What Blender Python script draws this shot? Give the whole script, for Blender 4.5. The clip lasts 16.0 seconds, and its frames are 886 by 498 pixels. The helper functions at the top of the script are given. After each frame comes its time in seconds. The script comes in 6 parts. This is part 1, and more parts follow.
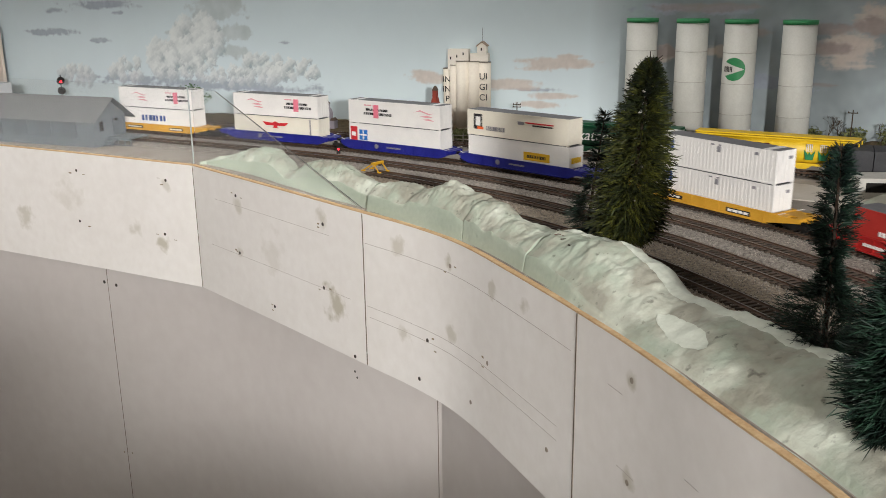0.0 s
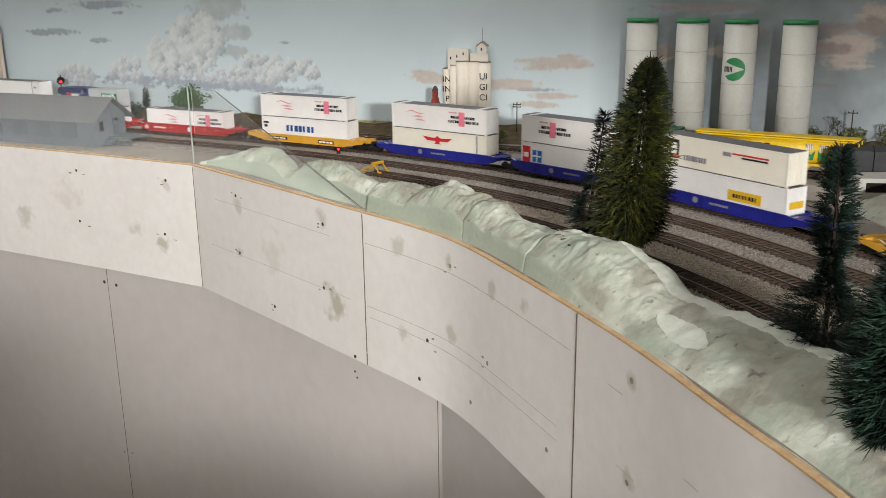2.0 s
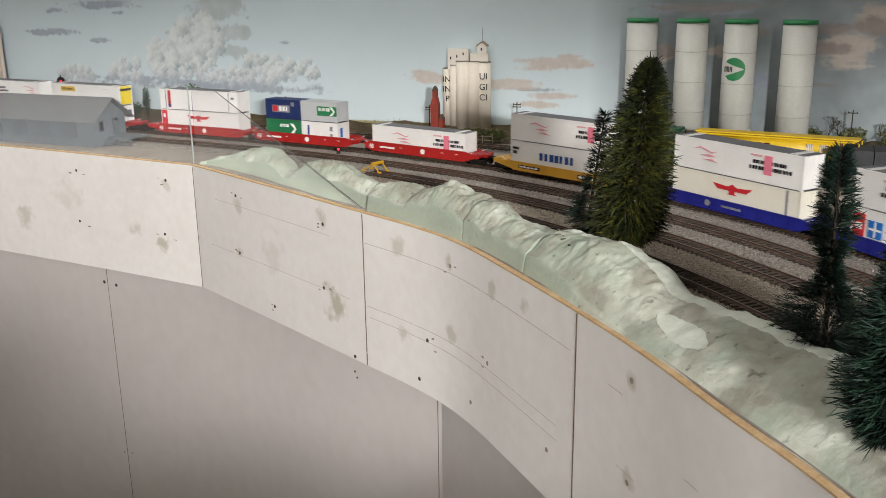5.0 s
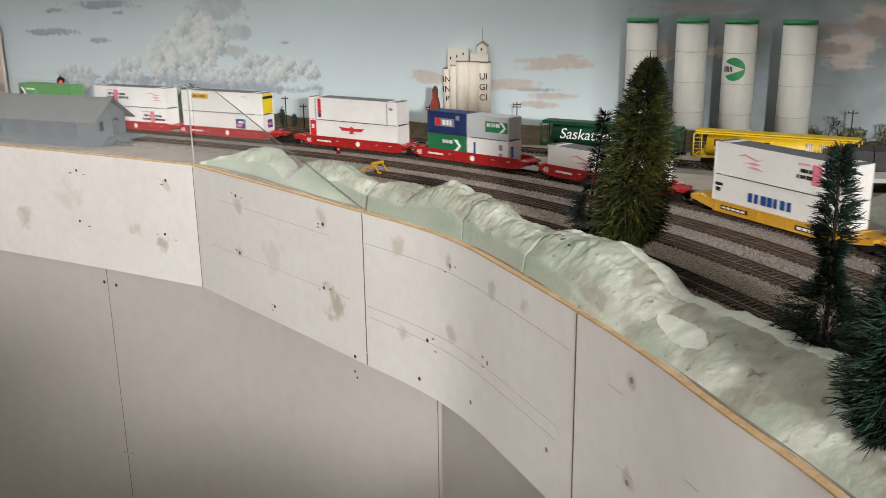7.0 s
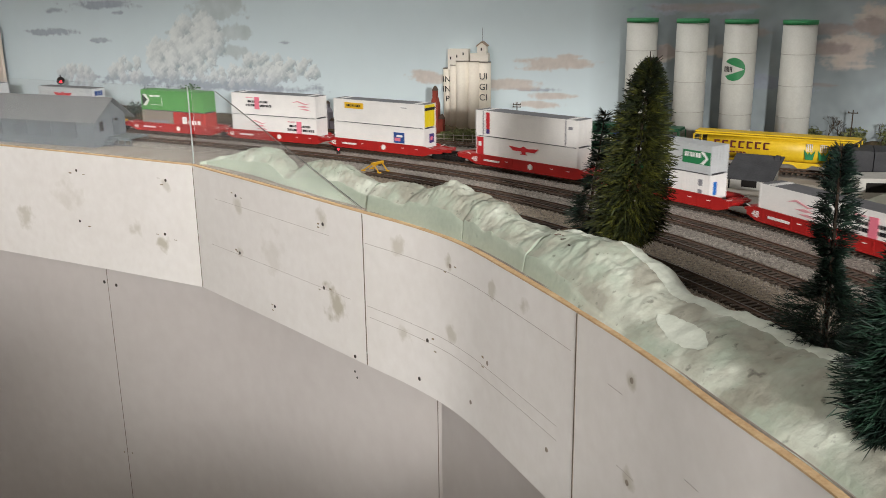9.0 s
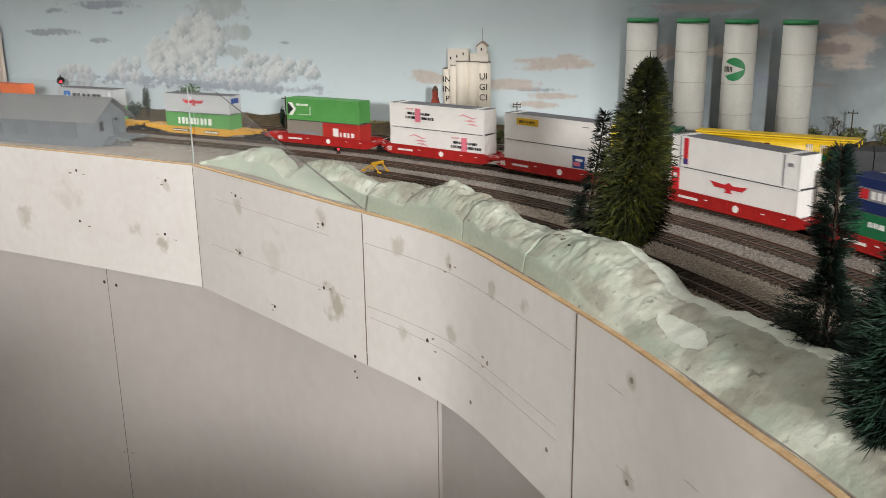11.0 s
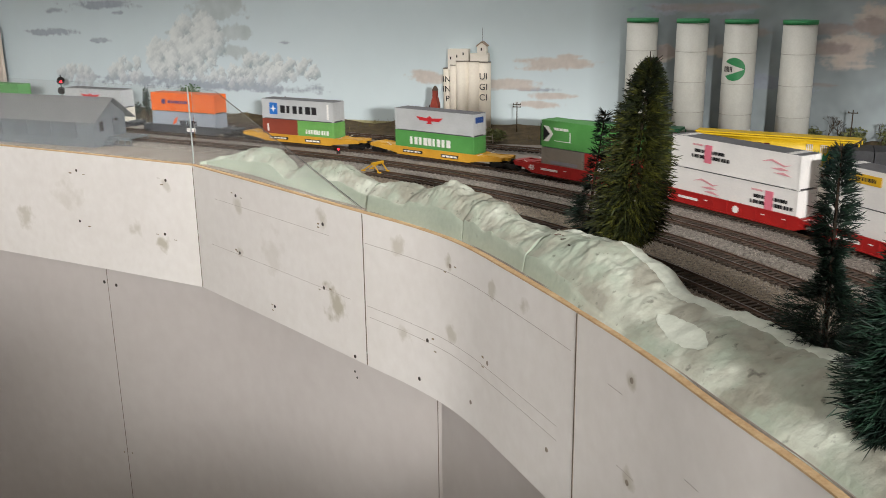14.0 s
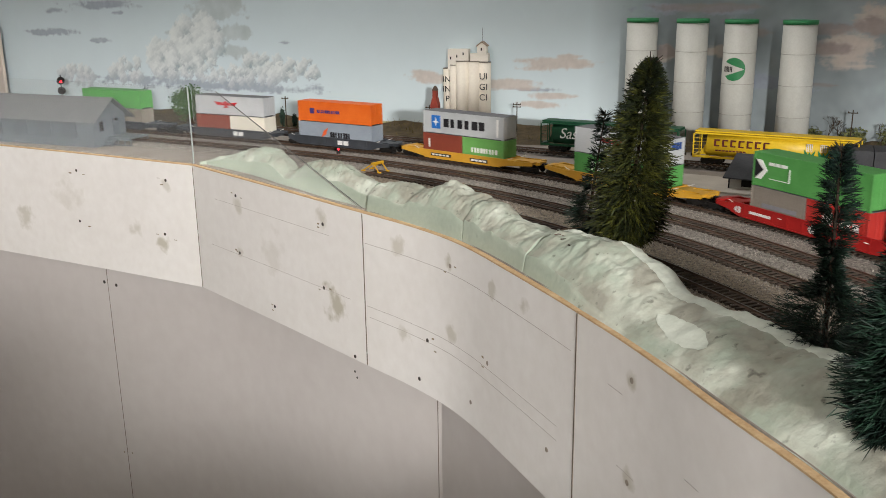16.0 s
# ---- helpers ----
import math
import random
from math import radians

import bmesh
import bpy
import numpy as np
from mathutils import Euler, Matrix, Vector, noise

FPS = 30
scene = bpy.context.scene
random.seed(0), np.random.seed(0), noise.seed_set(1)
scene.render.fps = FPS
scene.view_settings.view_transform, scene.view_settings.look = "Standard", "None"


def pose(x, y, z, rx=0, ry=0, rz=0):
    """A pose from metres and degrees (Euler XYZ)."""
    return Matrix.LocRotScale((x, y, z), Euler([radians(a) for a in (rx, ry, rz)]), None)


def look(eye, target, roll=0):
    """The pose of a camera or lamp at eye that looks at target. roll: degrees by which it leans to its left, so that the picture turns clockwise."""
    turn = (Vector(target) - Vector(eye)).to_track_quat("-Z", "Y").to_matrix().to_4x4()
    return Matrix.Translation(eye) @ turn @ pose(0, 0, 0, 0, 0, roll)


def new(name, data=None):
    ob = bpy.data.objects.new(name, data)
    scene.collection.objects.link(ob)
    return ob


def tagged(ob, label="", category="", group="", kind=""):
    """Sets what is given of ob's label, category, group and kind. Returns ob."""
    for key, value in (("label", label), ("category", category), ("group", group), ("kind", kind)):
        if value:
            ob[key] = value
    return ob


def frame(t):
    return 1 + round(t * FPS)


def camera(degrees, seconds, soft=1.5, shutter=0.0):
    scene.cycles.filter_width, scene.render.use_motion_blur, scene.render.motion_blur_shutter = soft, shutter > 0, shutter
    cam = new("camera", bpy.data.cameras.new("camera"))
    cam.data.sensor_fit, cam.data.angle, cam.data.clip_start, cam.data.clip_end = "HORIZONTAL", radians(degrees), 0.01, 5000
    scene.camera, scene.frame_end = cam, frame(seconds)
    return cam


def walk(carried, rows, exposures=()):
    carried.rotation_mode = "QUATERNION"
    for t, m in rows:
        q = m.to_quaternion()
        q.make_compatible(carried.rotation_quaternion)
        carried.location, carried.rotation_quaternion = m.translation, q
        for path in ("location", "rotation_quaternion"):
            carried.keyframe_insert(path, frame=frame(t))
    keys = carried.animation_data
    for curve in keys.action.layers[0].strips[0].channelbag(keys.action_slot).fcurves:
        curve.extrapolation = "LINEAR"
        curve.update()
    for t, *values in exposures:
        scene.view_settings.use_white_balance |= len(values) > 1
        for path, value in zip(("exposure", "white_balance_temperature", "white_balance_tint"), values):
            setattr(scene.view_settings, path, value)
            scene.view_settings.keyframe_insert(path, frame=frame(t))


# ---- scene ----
cam = camera(51.65, 16.0, soft=0.8, shutter=0.5)
CAM = Matrix.Translation((0, 0, 1.431)) @ pose(0, 0, 0, 90 - 15.865, 0, 0) @ pose(0, 0, 0, 0, 0, -0.7325)
walk(cam, [(0.0, CAM), (16.0, CAM)])

# ---- world, light, exposure ----
world = bpy.data.worlds.new("world")
scene.world = world
world.use_nodes = True
world.node_tree.nodes["Background"].inputs[0].default_value = (0.95, 0.97, 1.0, 1)
world.node_tree.nodes["Background"].inputs[1].default_value = 0.12
scene.view_settings.exposure = -0.09


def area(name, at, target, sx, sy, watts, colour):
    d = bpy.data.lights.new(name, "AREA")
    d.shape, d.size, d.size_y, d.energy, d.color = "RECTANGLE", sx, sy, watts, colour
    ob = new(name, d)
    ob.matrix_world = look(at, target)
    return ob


# unseen lamps added: one over the layout, one behind the camera for the fascia
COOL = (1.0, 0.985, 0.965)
area("added_layout_lamp", (-0.35, 1.20, 2.15), (-0.35, 1.30, 0), 1.2, 0.20, 7.5, COOL)
area("added_aisle_lamp", (0.58, -2.10, 1.72), (-2.4, 0.9, 0.95), 0.30, 0.09, 147, COOL)


# ---- materials ----
def rgb(h):
    return tuple(((int(h[i:i + 2], 16) / 255) ** 2.2) for i in (0, 2, 4)) + (1,)


MATS = {}


def mat(name, c1, c2=None, rough=0.6, scale=40.0, fine=400.0, bump=0.15, metal=0.0, amount=1.0, spec=0.4, rand=0.0):
    """Two-scale noise between two close colours, with fine relief."""
    if name in MATS:
        return MATS[name]
    m = bpy.data.materials.new(name)
    m.use_nodes = True
    nt = m.node_tree
    N, L = nt.nodes, nt.links
    bsdf = N["Principled BSDF"]
    bsdf.inputs["Roughness"].default_value = rough
    bsdf.inputs["Metallic"].default_value = metal
    bsdf.inputs["Specular IOR Level"].default_value = spec
    c1 = rgb(c1) if isinstance(c1, str) else (*c1, 1)
    c2 = c1 if c2 is None else rgb(c2) if isinstance(c2, str) else (*c2, 1)
    tc = N.new("ShaderNodeTexCoord")
    n1 = N.new("ShaderNodeTexNoise")
    n1.inputs["Scale"].default_value, n1.inputs["Detail"].default_value = scale, 6
    n2 = N.new("ShaderNodeTexNoise")
    n2.inputs["Scale"].default_value, n2.inputs["Detail"].default_value = fine, 4
    L.new(tc.outputs["Object"], n1.inputs["Vector"])
    L.new(tc.outputs["Object"], n2.inputs["Vector"])
    mixn = N.new("ShaderNodeMix")
    mixn.inputs[0].default_value = 0.4
    L.new(n1.outputs["Fac"], mixn.inputs[2])
    L.new(n2.outputs["Fac"], mixn.inputs[3])
    ramp = N.new("ShaderNodeValToRGB")
    ramp.color_ramp.elements[0].position, ramp.color_ramp.elements[1].position = 0.36, 0.64
    ramp.color_ramp.elements[0].color, ramp.color_ramp.elements[1].color = c1, c2
    L.new(mixn.outputs[0], ramp.inputs[0])
    out = ramp.outputs[0]
    if rand:
        oi = N.new("ShaderNodeObjectInfo")
        mp = N.new("ShaderNodeMapRange")
        mp.inputs[3].default_value, mp.inputs[4].default_value = 1 - rand, 1 + rand
        hs = N.new("ShaderNodeHueSaturation")
        L.new(oi.outputs["Random"], mp.inputs[0])
        L.new(mp.outputs[0], hs.inputs["Value"])
        L.new(out, hs.inputs["Color"])
        out = hs.outputs[0]
    L.new(out, bsdf.inputs["Base Color"])
    if bump:
        bp = N.new("ShaderNodeBump")
        bp.inputs["Strength"].default_value, bp.inputs["Distance"].default_value = bump, 0.001
        L.new(n2.outputs["Fac"], bp.inputs["Height"])
        L.new(bp.outputs[0], bsdf.inputs["Normal"])
    MATS[name] = m
    return m


def glow(name, colour, strength):
    m = mat(name, colour)
    b = m.node_tree.nodes["Principled BSDF"]
    b.inputs["Emission Color"].default_value = (*colour, 1)
    b.inputs["Emission Strength"].default_value = strength
    return m


# ---- mesh helpers ----
def ob_from(name, bm, material, smooth=False):
    me = bpy.data.meshes.new(name)
    bmesh.ops.recalc_face_normals(bm, faces=bm.faces)
    bm.to_mesh(me)
    bm.free()
    for m in (material if isinstance(material, (list, tuple)) else [material]):
        me.materials.append(m)
    if smooth:
        for p in me.polygons:
            p.use_smooth = True
    return new(name, me)


def part(name, bm, material, parent, label="", smooth=False):
    ob = ob_from(name, bm, material, smooth)
    ob.parent = parent
    if label:
        tagged(ob, label)
    return ob


def thing(name, label, category, m=None, group="", kind=""):
    e = new(name)
    e.empty_display_size = 0.02
    if m is not None:
        e.matrix_basis = m
    return tagged(e, label, category, group, kind)


def box(bm, x0, x1, y0, y1, z0, z1, bevel=0.0, index=0):
    b2 = bmesh.new()
    v = [b2.verts.new((x, y, z)) for z in (z0, z1) for y in (y0, y1) for x in (x0, x1)]
    for f in ((0, 1, 3, 2), (4, 6, 7, 5), (0, 4, 5, 1), (2, 3, 7, 6), (0, 2, 6, 4), (1, 5, 7, 3)):
        b2.faces.new([v[i] for i in f])
    if bevel:
        bmesh.ops.bevel(b2, geom=b2.edges[:], offset=bevel, segments=1, affect="EDGES")
    return merge(bm, b2, None, index)


def merge(bm, b2, m=None, index=0):
    mp = {}
    for v in b2.verts:
        mp[v] = bm.verts.new(m @ v.co if m is not None else v.co)
    for f in b2.faces:
        try:
            g = bm.faces.new([mp[v] for v in f.verts])
            g.material_index = index
            g.smooth = f.smooth
        except ValueError:
            pass
    b2.free()
    return bm


def B(*args, **kw):
    return box(bmesh.new(), *args, **kw)


def cyl(bm, p, q, r0, r1=None, n=10, caps=True):
    """A tapered rod from p to q."""
    p, q = Vector(p), Vector(q)
    r1 = r0 if r1 is None else r1
    m = (q - p).to_track_quat("Z", "Y").to_matrix()
    a = [bm.verts.new(p + m @ Vector((r0 * math.cos(2 * math.pi * i / n), r0 * math.sin(2 * math.pi * i / n), 0))) for i in range(n)]
    b = [bm.verts.new(q + m @ Vector((r1 * math.cos(2 * math.pi * i / n), r1 * math.sin(2 * math.pi * i / n), 0))) for i in range(n)]
    for i in range(n):
        f = bm.faces.new((a[i], a[(i + 1) % n], b[(i + 1) % n], b[i]))
        f.smooth = n > 6
    if caps:
        bm.faces.new(a[::-1]), bm.faces.new(b)
    return bm


def prism(bm, pts, y0, y1):
    """A polygon in x and z, carried along y."""
    a = [bm.verts.new((x, y0, z)) for x, z in pts]
    b = [bm.verts.new((x, y1, z)) for x, z in pts]
    n = len(pts)
    for i in range(n):
        bm.faces.new((a[i], a[(i + 1) % n], b[(i + 1) % n], b[i]))
    bm.faces.new(a[::-1]), bm.faces.new(b)
    return bm


# ---- the plan: main track line, by length along it ----
RAIL, DECK, BALLAST = 1.200, 1.192, 1.1965
SN = np.arange(-3.7, 3.4, 0.001)
HEAD = np.where(SN < -0.3, radians(-28.5), -0.6525 - 0.5816 * SN - 0.2998 * np.minimum(SN, 0.62) ** 2)
HEAD = np.maximum(HEAD, -1.75)
PX, PY = np.cumsum(np.cos(HEAD)) * 0.001, np.cumsum(np.sin(HEAD)) * 0.001
I0 = int(np.abs(SN).argmin())
PX, PY = PX - PX[I0] - 0.0361, PY - PY[I0] + 1.309


def at(s, lat=0.0, z=0.0):
    x, y, h = np.interp(s, SN, PX), np.interp(s, SN, PY), np.interp(s, SN, HEAD)
    return Vector((x - math.sin(h) * lat, y + math.cos(h) * lat, z))


def heading(s):
    return math.degrees(np.interp(s, SN, HEAD))


# the front board's line (top, inner edge) and the painted backdrop's line
FASCIA = [(-2.6, 2.532), (-1.6, 1.985), (-0.732, 1.51), (-0.534, 1.404), (-0.361, 1.307), (-0.21, 1.138), (-0.091, 1.001), (-0.035, 0.94), (0.016, 0.87),
          (0.066, 0.754), (0.103, 0.665), (0.136, 0.577), (0.163, 0.483), (0.186, 0.416), (0.205, 0.33), (0.22, 0.2), (0.227, 0.0), (0.227, -0.9)]
BACK = [(-3.4, 3.52), (-1.75, 2.60), (-1.32, 2.30), (-1.22, 2.245), (-1.0, 2.12), (-0.5, 1.83), (-0.14, 1.65), (0.18, 1.555), (0.27, 1.53),
        (0.33, 1.515), (0.62, 1.36), (0.95, 1.16), (1.25, 0.8), (1.3, 0.2), (1.3, -0.9)]


def smooth_line(pts, step, rounds=2):
    p = [Vector((x, y, 0)) for x, y in pts]
    for _ in range(rounds):
        q = [p[0]]
        for a, b in zip(p, p[1:]):
            q += [a * 0.75 + b * 0.25, a * 0.25 + b * 0.75]
        p = q + [p[-1]]
    out, left = [p[0]], 0.0
    for a, b in zip(p, p[1:]):
        d = (b - a).length
        k = step - left
        while k < d:
            out.append(a.lerp(b, k / d))
            k += step
        left = d - (k - step)
    return out + [p[-1]]


def strip(bm, line, off0, off1, z0, z1):
    """A bent board along a line, between two offsets (to the left of its way) and two heights."""
    n = len(line)
    rows = []
    for i, p in enumerate(line):
        d = (line[min(i + 1, n - 1)] - line[max(i - 1, 0)]).normalized()
        side = Vector((-d.y, d.x, 0))
        rows.append([bm.verts.new(p + side * o + Vector((0, 0, z))) for o, z in ((off0, z0), (off1, z0), (off1, z1), (off0, z1))])
    for a, b in zip(rows, rows[1:]):
        for i in range(4):
            bm.faces.new((a[i], a[(i + 1) % 4], b[(i + 1) % 4], b[i]))
    bm.faces.new(rows[0][::-1]), bm.faces.new(rows[-1])
    return bm


# ---- structure ----
M_FLOOR = mat("painted_concrete", "5a5551", "66615d", 0.7, 6, 120)
M_CEIL = mat("white_ceiling", "d9d7d2", "e2e0dc", 0.9, 6, 120)
M_WALL = mat("room_wall", "bfbab4", "cac5be", 0.85, 4, 150)
tagged(ob_from("floor", B(-3.6, 2.0, -2.2, 3.8, -0.05, 0.0), M_FLOOR), "grey painted concrete floor of the aisle", "floor", kind="structure")
tagged(ob_from("ceiling", B(-3.6, 2.0, -2.2, 3.8, 2.40, 2.45), M_CEIL), "plain white ceiling", "ceiling", kind="structure")
for nm, a in (("wall_north", (-3.6, 2.0, 3.8, 3.9)), ("wall_south", (-3.6, 2.0, -2.3, -2.2)), ("wall_west", (-3.7, -3.6, -2.3, 3.9)), ("wall_east", (2.0, 2.1, -2.3, 3.9))):
    tagged(ob_from(nm, B(*a, -0.05, 2.45), M_WALL), "plain off-white room wall", "wall", kind="structure")

# unseen walls added to block the lamp, shading the lower boards' foot and left end
tagged(ob_from("wall_aisle", B(0.2152, 2.0, -1.04, -0.98, 0.0, 1.40), M_WALL), "unseen half-height wall added to shade the lower boards", "wall", kind="structure")
tagged(ob_from("wall_aisle_high", B(-3.6, 0.215, -1.04, -0.98, 0.0, 1.458), M_WALL), "unseen taller wall added to shade the lower boards' left end", "wall", kind="structure")

back_line = smooth_line(BACK, 0.02)

# painted sky mural on the curved backdrop: cloud fields as (length along the board, height, half width, half height)
HEAPS = [(3.393, 1.338, 0.062, 0.045, 60), (3.195, 1.279, 0.052, 0.023, 34), (3.303, 1.304, 0.038, 0.035, 34), (3.398, 1.283, 0.10, 0.019, 50), (3.55, 1.289, 0.057, 0.025, 40), (3.626, 1.291, 0.046, 0.020, 30),
         (3.483, 1.274, 0.040, 0.015, 26), (3.04, 1.262, 0.060, 0.022, 26)]
VEIL = [(3.446, 1.402, 0.07, 0.021), (3.489, 1.356, 0.04, 0.016), (3.486, 1.323, 0.035, 0.012), (3.344, 1.351, 0.010, 0.028), (3.327, 1.355, 0.021, 0.004)]
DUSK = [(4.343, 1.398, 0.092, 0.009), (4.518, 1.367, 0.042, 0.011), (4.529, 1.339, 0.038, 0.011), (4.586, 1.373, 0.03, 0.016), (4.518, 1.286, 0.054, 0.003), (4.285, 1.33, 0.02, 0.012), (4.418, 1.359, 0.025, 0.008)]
FLAT = [(3.136, 1.409, 0.096, 0.009), (2.992, 1.396, 0.032, 0.007), (2.976, 1.352, 0.08, 0.008), (3.184, 1.393, 0.02, 0.003), (3.124, 1.337, 0.032, 0.005),
        (3.6, 1.34, 0.012, 0.003), (3.396, 1.257, 0.277, 0.010), (3.20, 1.262, 0.15, 0.007), (3.547, 1.255, 0.13, 0.008), (4.064, 1.266, 0.048, 0.003), (4.28, 1.397, 0.056, 0.008), (4.376, 1.394, 0.052, 0.008), (4.436, 1.287, 0.08, 0.014)]
PEACH = [(3.884, 1.285, 0.036, 0.014), (4.108, 1.309, 0.068, 0.011), (4.128, 1.321, 0.024, 0.005), (4.024, 1.273, 0.072, 0.01), (4.092, 1.255, 0.044, 0.006),
         (4.076, 1.241, 0.04, 0.006), (4.552, 1.34, 0.044, 0.028), (4.284, 1.327, 0.02, 0.015), (4.584, 1.381, 0.028, 0.021), (4.372, 1.333, 0.036, 0.01)]


def fbm(u, v, k, seed):
    a, amp, tot = 0.0, 1.0, 0.0
    for _ in range(4):
        a += amp * noise.noise(Vector((u * k, v * k, seed)))
        tot += amp
        amp *= 0.55
        k *= 2.1
    return a / tot


def mural(u, z):
    """Paint colour of the mural at a place on the board."""
    k = min(max((z - 1.19) / 0.25, 0), 1)
    sky = np.array((0.66, 0.755, 0.78)) * (1 - k) + np.array((0.57, 0.665, 0.70)) * k
    sky = sky * (1 + 0.03 * fbm(u, z, 6, 3.0))
    # grey storm cover over the right-hand end, painted darker to stand in for shade
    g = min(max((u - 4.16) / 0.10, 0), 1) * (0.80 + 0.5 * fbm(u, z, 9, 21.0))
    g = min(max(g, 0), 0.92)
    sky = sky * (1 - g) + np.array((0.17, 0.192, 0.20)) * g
    w = fbm(u, z, 28, 7.0)
    w2 = fbm(u + 3, z, 90, 1.0)

    def mask(cl, ragged, hard):
        best = 0.0
        for cu, cz, ru, rz in cl:
            du, dz = (u - cu) / ru, (z - cz) / rz
            if abs(du) > 2.2 or abs(dz) > 2.2:
                continue
            e = math.sqrt(du * du + dz * dz) + ragged * (w + 0.6 * w2)
            best = max(best, min(max((1.05 - e) / hard, 0), 1))
        return best

    a = mask(VEIL, 0.9, 0.25) * 0.75
    if a:
        sky = sky * (1 - a) + np.array((0.45, 0.50, 0.505)) * (1 + 0.35 * w) * a
    w = fbm(u * 0.55, z * 2.4, 30, 17.0)
    a = mask(FLAT, 1.15, 0.4) * 0.8
    if a:
        sky = sky * (1 - a) + np.array((0.32, 0.35, 0.42)) * (1 + 0.3 * w2) * a
    a = mask(PEACH, 0.85, 0.35) * 0.8
    if a:
        sky = sky * (1 - a) + np.array((0.58, 0.49, 0.43)) * (1 + 0.25 * w2) * a
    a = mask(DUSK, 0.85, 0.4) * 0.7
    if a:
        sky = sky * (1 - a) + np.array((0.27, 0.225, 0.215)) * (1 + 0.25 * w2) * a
    # far fields low on the board
    land = 1.205 + 0.004 * fbm(u, 0.0, 9, 5.0)
    if z < land and 3.6 < u < 4.2:
        g = 0.5 + w2
        sky = np.array((0.33, 0.30, 0.14)) * g + np.array((0.50, 0.46, 0.26)) * (1 - g)
    return sky


def heap_clouds(u, z, paint):
    """Cumulus heaps: overlapping round puffs, lit from the upper left, laid from the top down."""
    rng = random.Random(31)
    wu = u + 0.0022 * np.sin(z * 410 + 3 * np.sin(u * 260)) + 0.0012 * np.sin(u * 900 + z * 700)
    wz = z + 0.0020 * np.sin(u * 390 + 2 * np.sin(z * 330)) + 0.0012 * np.sin(z * 950 - u * 620)
    for cu, cz, ru, rz, count in HEAPS:
        puffs = []
        for _ in range(count):
            a, r = rng.uniform(0, 6.283), rng.random() ** 0.5
            puffs.append((cu + ru * r * math.cos(a), cz + rz * r * math.sin(a), rng.uniform(0.22, 0.50) * rz + 0.002, rng.uniform(-0.12, 0.12)))
        for pu, pz, r, tint in sorted(puffs, key=lambda p: -p[1]):
            near = np.nonzero((np.abs(wu - pu) < r) & (np.abs(wz - pz) < r))[0]
            du, dz = (wu[near] - pu) / r, (wz[near] - pz) / r
            d = np.sqrt(du * du + dz * dz)
            k = np.clip(0.50 + tint - 0.38 * du + 0.50 * dz, 0, 1)[:, None]
            low = np.clip((1.285 - wz[near]) / 0.03, 0, 1)[:, None] * 0.5
            c = np.array((0.31, 0.365, 0.40)) * (1 - k) + np.array((0.74, 0.775, 0.76)) * k
            c = c * (1 - low) + np.array((0.50, 0.52, 0.58)) * low
            m = (np.clip((1 - d) / 0.22, 0, 1) * 0.80)[:, None]
            paint[near] = paint[near] * (1 - m) + c * m
    return paint


def build_backdrop():
    fine = smooth_line(BACK, 0.002)
    zs = [1.15, 1.17, 1.185] + [1.19 + 0.002 * i for i in range(126)] + [1.46, 1.5, 1.6, 1.75]
    lo, hi = 1330, 2360
    cols = list(range(0, lo, 50)) + list(range(lo, hi)) + list(range(hi, len(fine), 50))
    verts, faces, paint = [], [], []
    for c in cols:
        p = fine[c]
        for z in zs:
            verts.append((p.x, p.y, z))
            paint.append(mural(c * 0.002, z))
    v = np.array(verts)
    paint = heap_clouds(np.repeat(np.array(cols) * 0.002, len(zs)), v[:, 2], np.array(paint))
    n = len(zs)
    for i in range(len(cols) - 1):
        for j in range(n - 1):
            faces.append((i * n + j, (i + 1) * n + j, (i + 1) * n + j + 1, i * n + j + 1))
    me = bpy.data.meshes.new("backdrop")
    me.from_pydata(verts, [], faces)
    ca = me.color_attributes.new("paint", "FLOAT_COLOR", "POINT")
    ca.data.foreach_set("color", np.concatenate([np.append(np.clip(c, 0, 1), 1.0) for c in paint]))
    for p in me.polygons:
        p.use_smooth = True
    m = mat("mural_paint", "bbbbbb", "c6c6c6", 0.75, 30, 700, 0.08, spec=0.25)
    nt = m.node_tree
    at_ = nt.nodes.new("ShaderNodeVertexColor")
    at_.layer_name = "paint"
    mx = nt.nodes.new("ShaderNodeMix")
    mx.data_type, mx.blend_type = "RGBA", "MULTIPLY"
    mx.inputs[0].default_value = 0.25
    bsdf = nt.nodes["Principled BSDF"]
    ramp = bsdf.inputs["Base Color"].links[0].from_socket
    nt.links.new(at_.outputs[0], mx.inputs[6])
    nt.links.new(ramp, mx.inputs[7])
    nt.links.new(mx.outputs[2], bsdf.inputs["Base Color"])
    me.materials.append(m)
    ob = new("backdrop", me)
    so = ob.modifiers.new("board", "SOLIDIFY")
    so.thickness, so.offset = 0.006, 1
    tagged(ob, "pale blue backdrop board painted with clouds", "backdrop", kind="structure")


build_backdrop()

# valance board hanging from the ceiling across the layout's end, behind the camera: unseen, added to shade the mural's
# top
tagged(ob_from("valance", prism(bmesh.new(), [(0.05, 1.640), (0.44, 1.584), (1.3, 1.580), (1.3, 2.40), (0.05, 2.40)], -0.945, -0.93), mat("shade_board_paint", "b9b7b2", "c4c2bd", 0.8)), "unseen board added over the layout's end to shade the mural's top", "valance", kind="structure")

corner = FASCIA.index((-0.361, 1.307))
# deck
M_DECK = mat("grey_deck_plaster", "857c73", "9d958c", 0.9, 25, 500, 0.35)


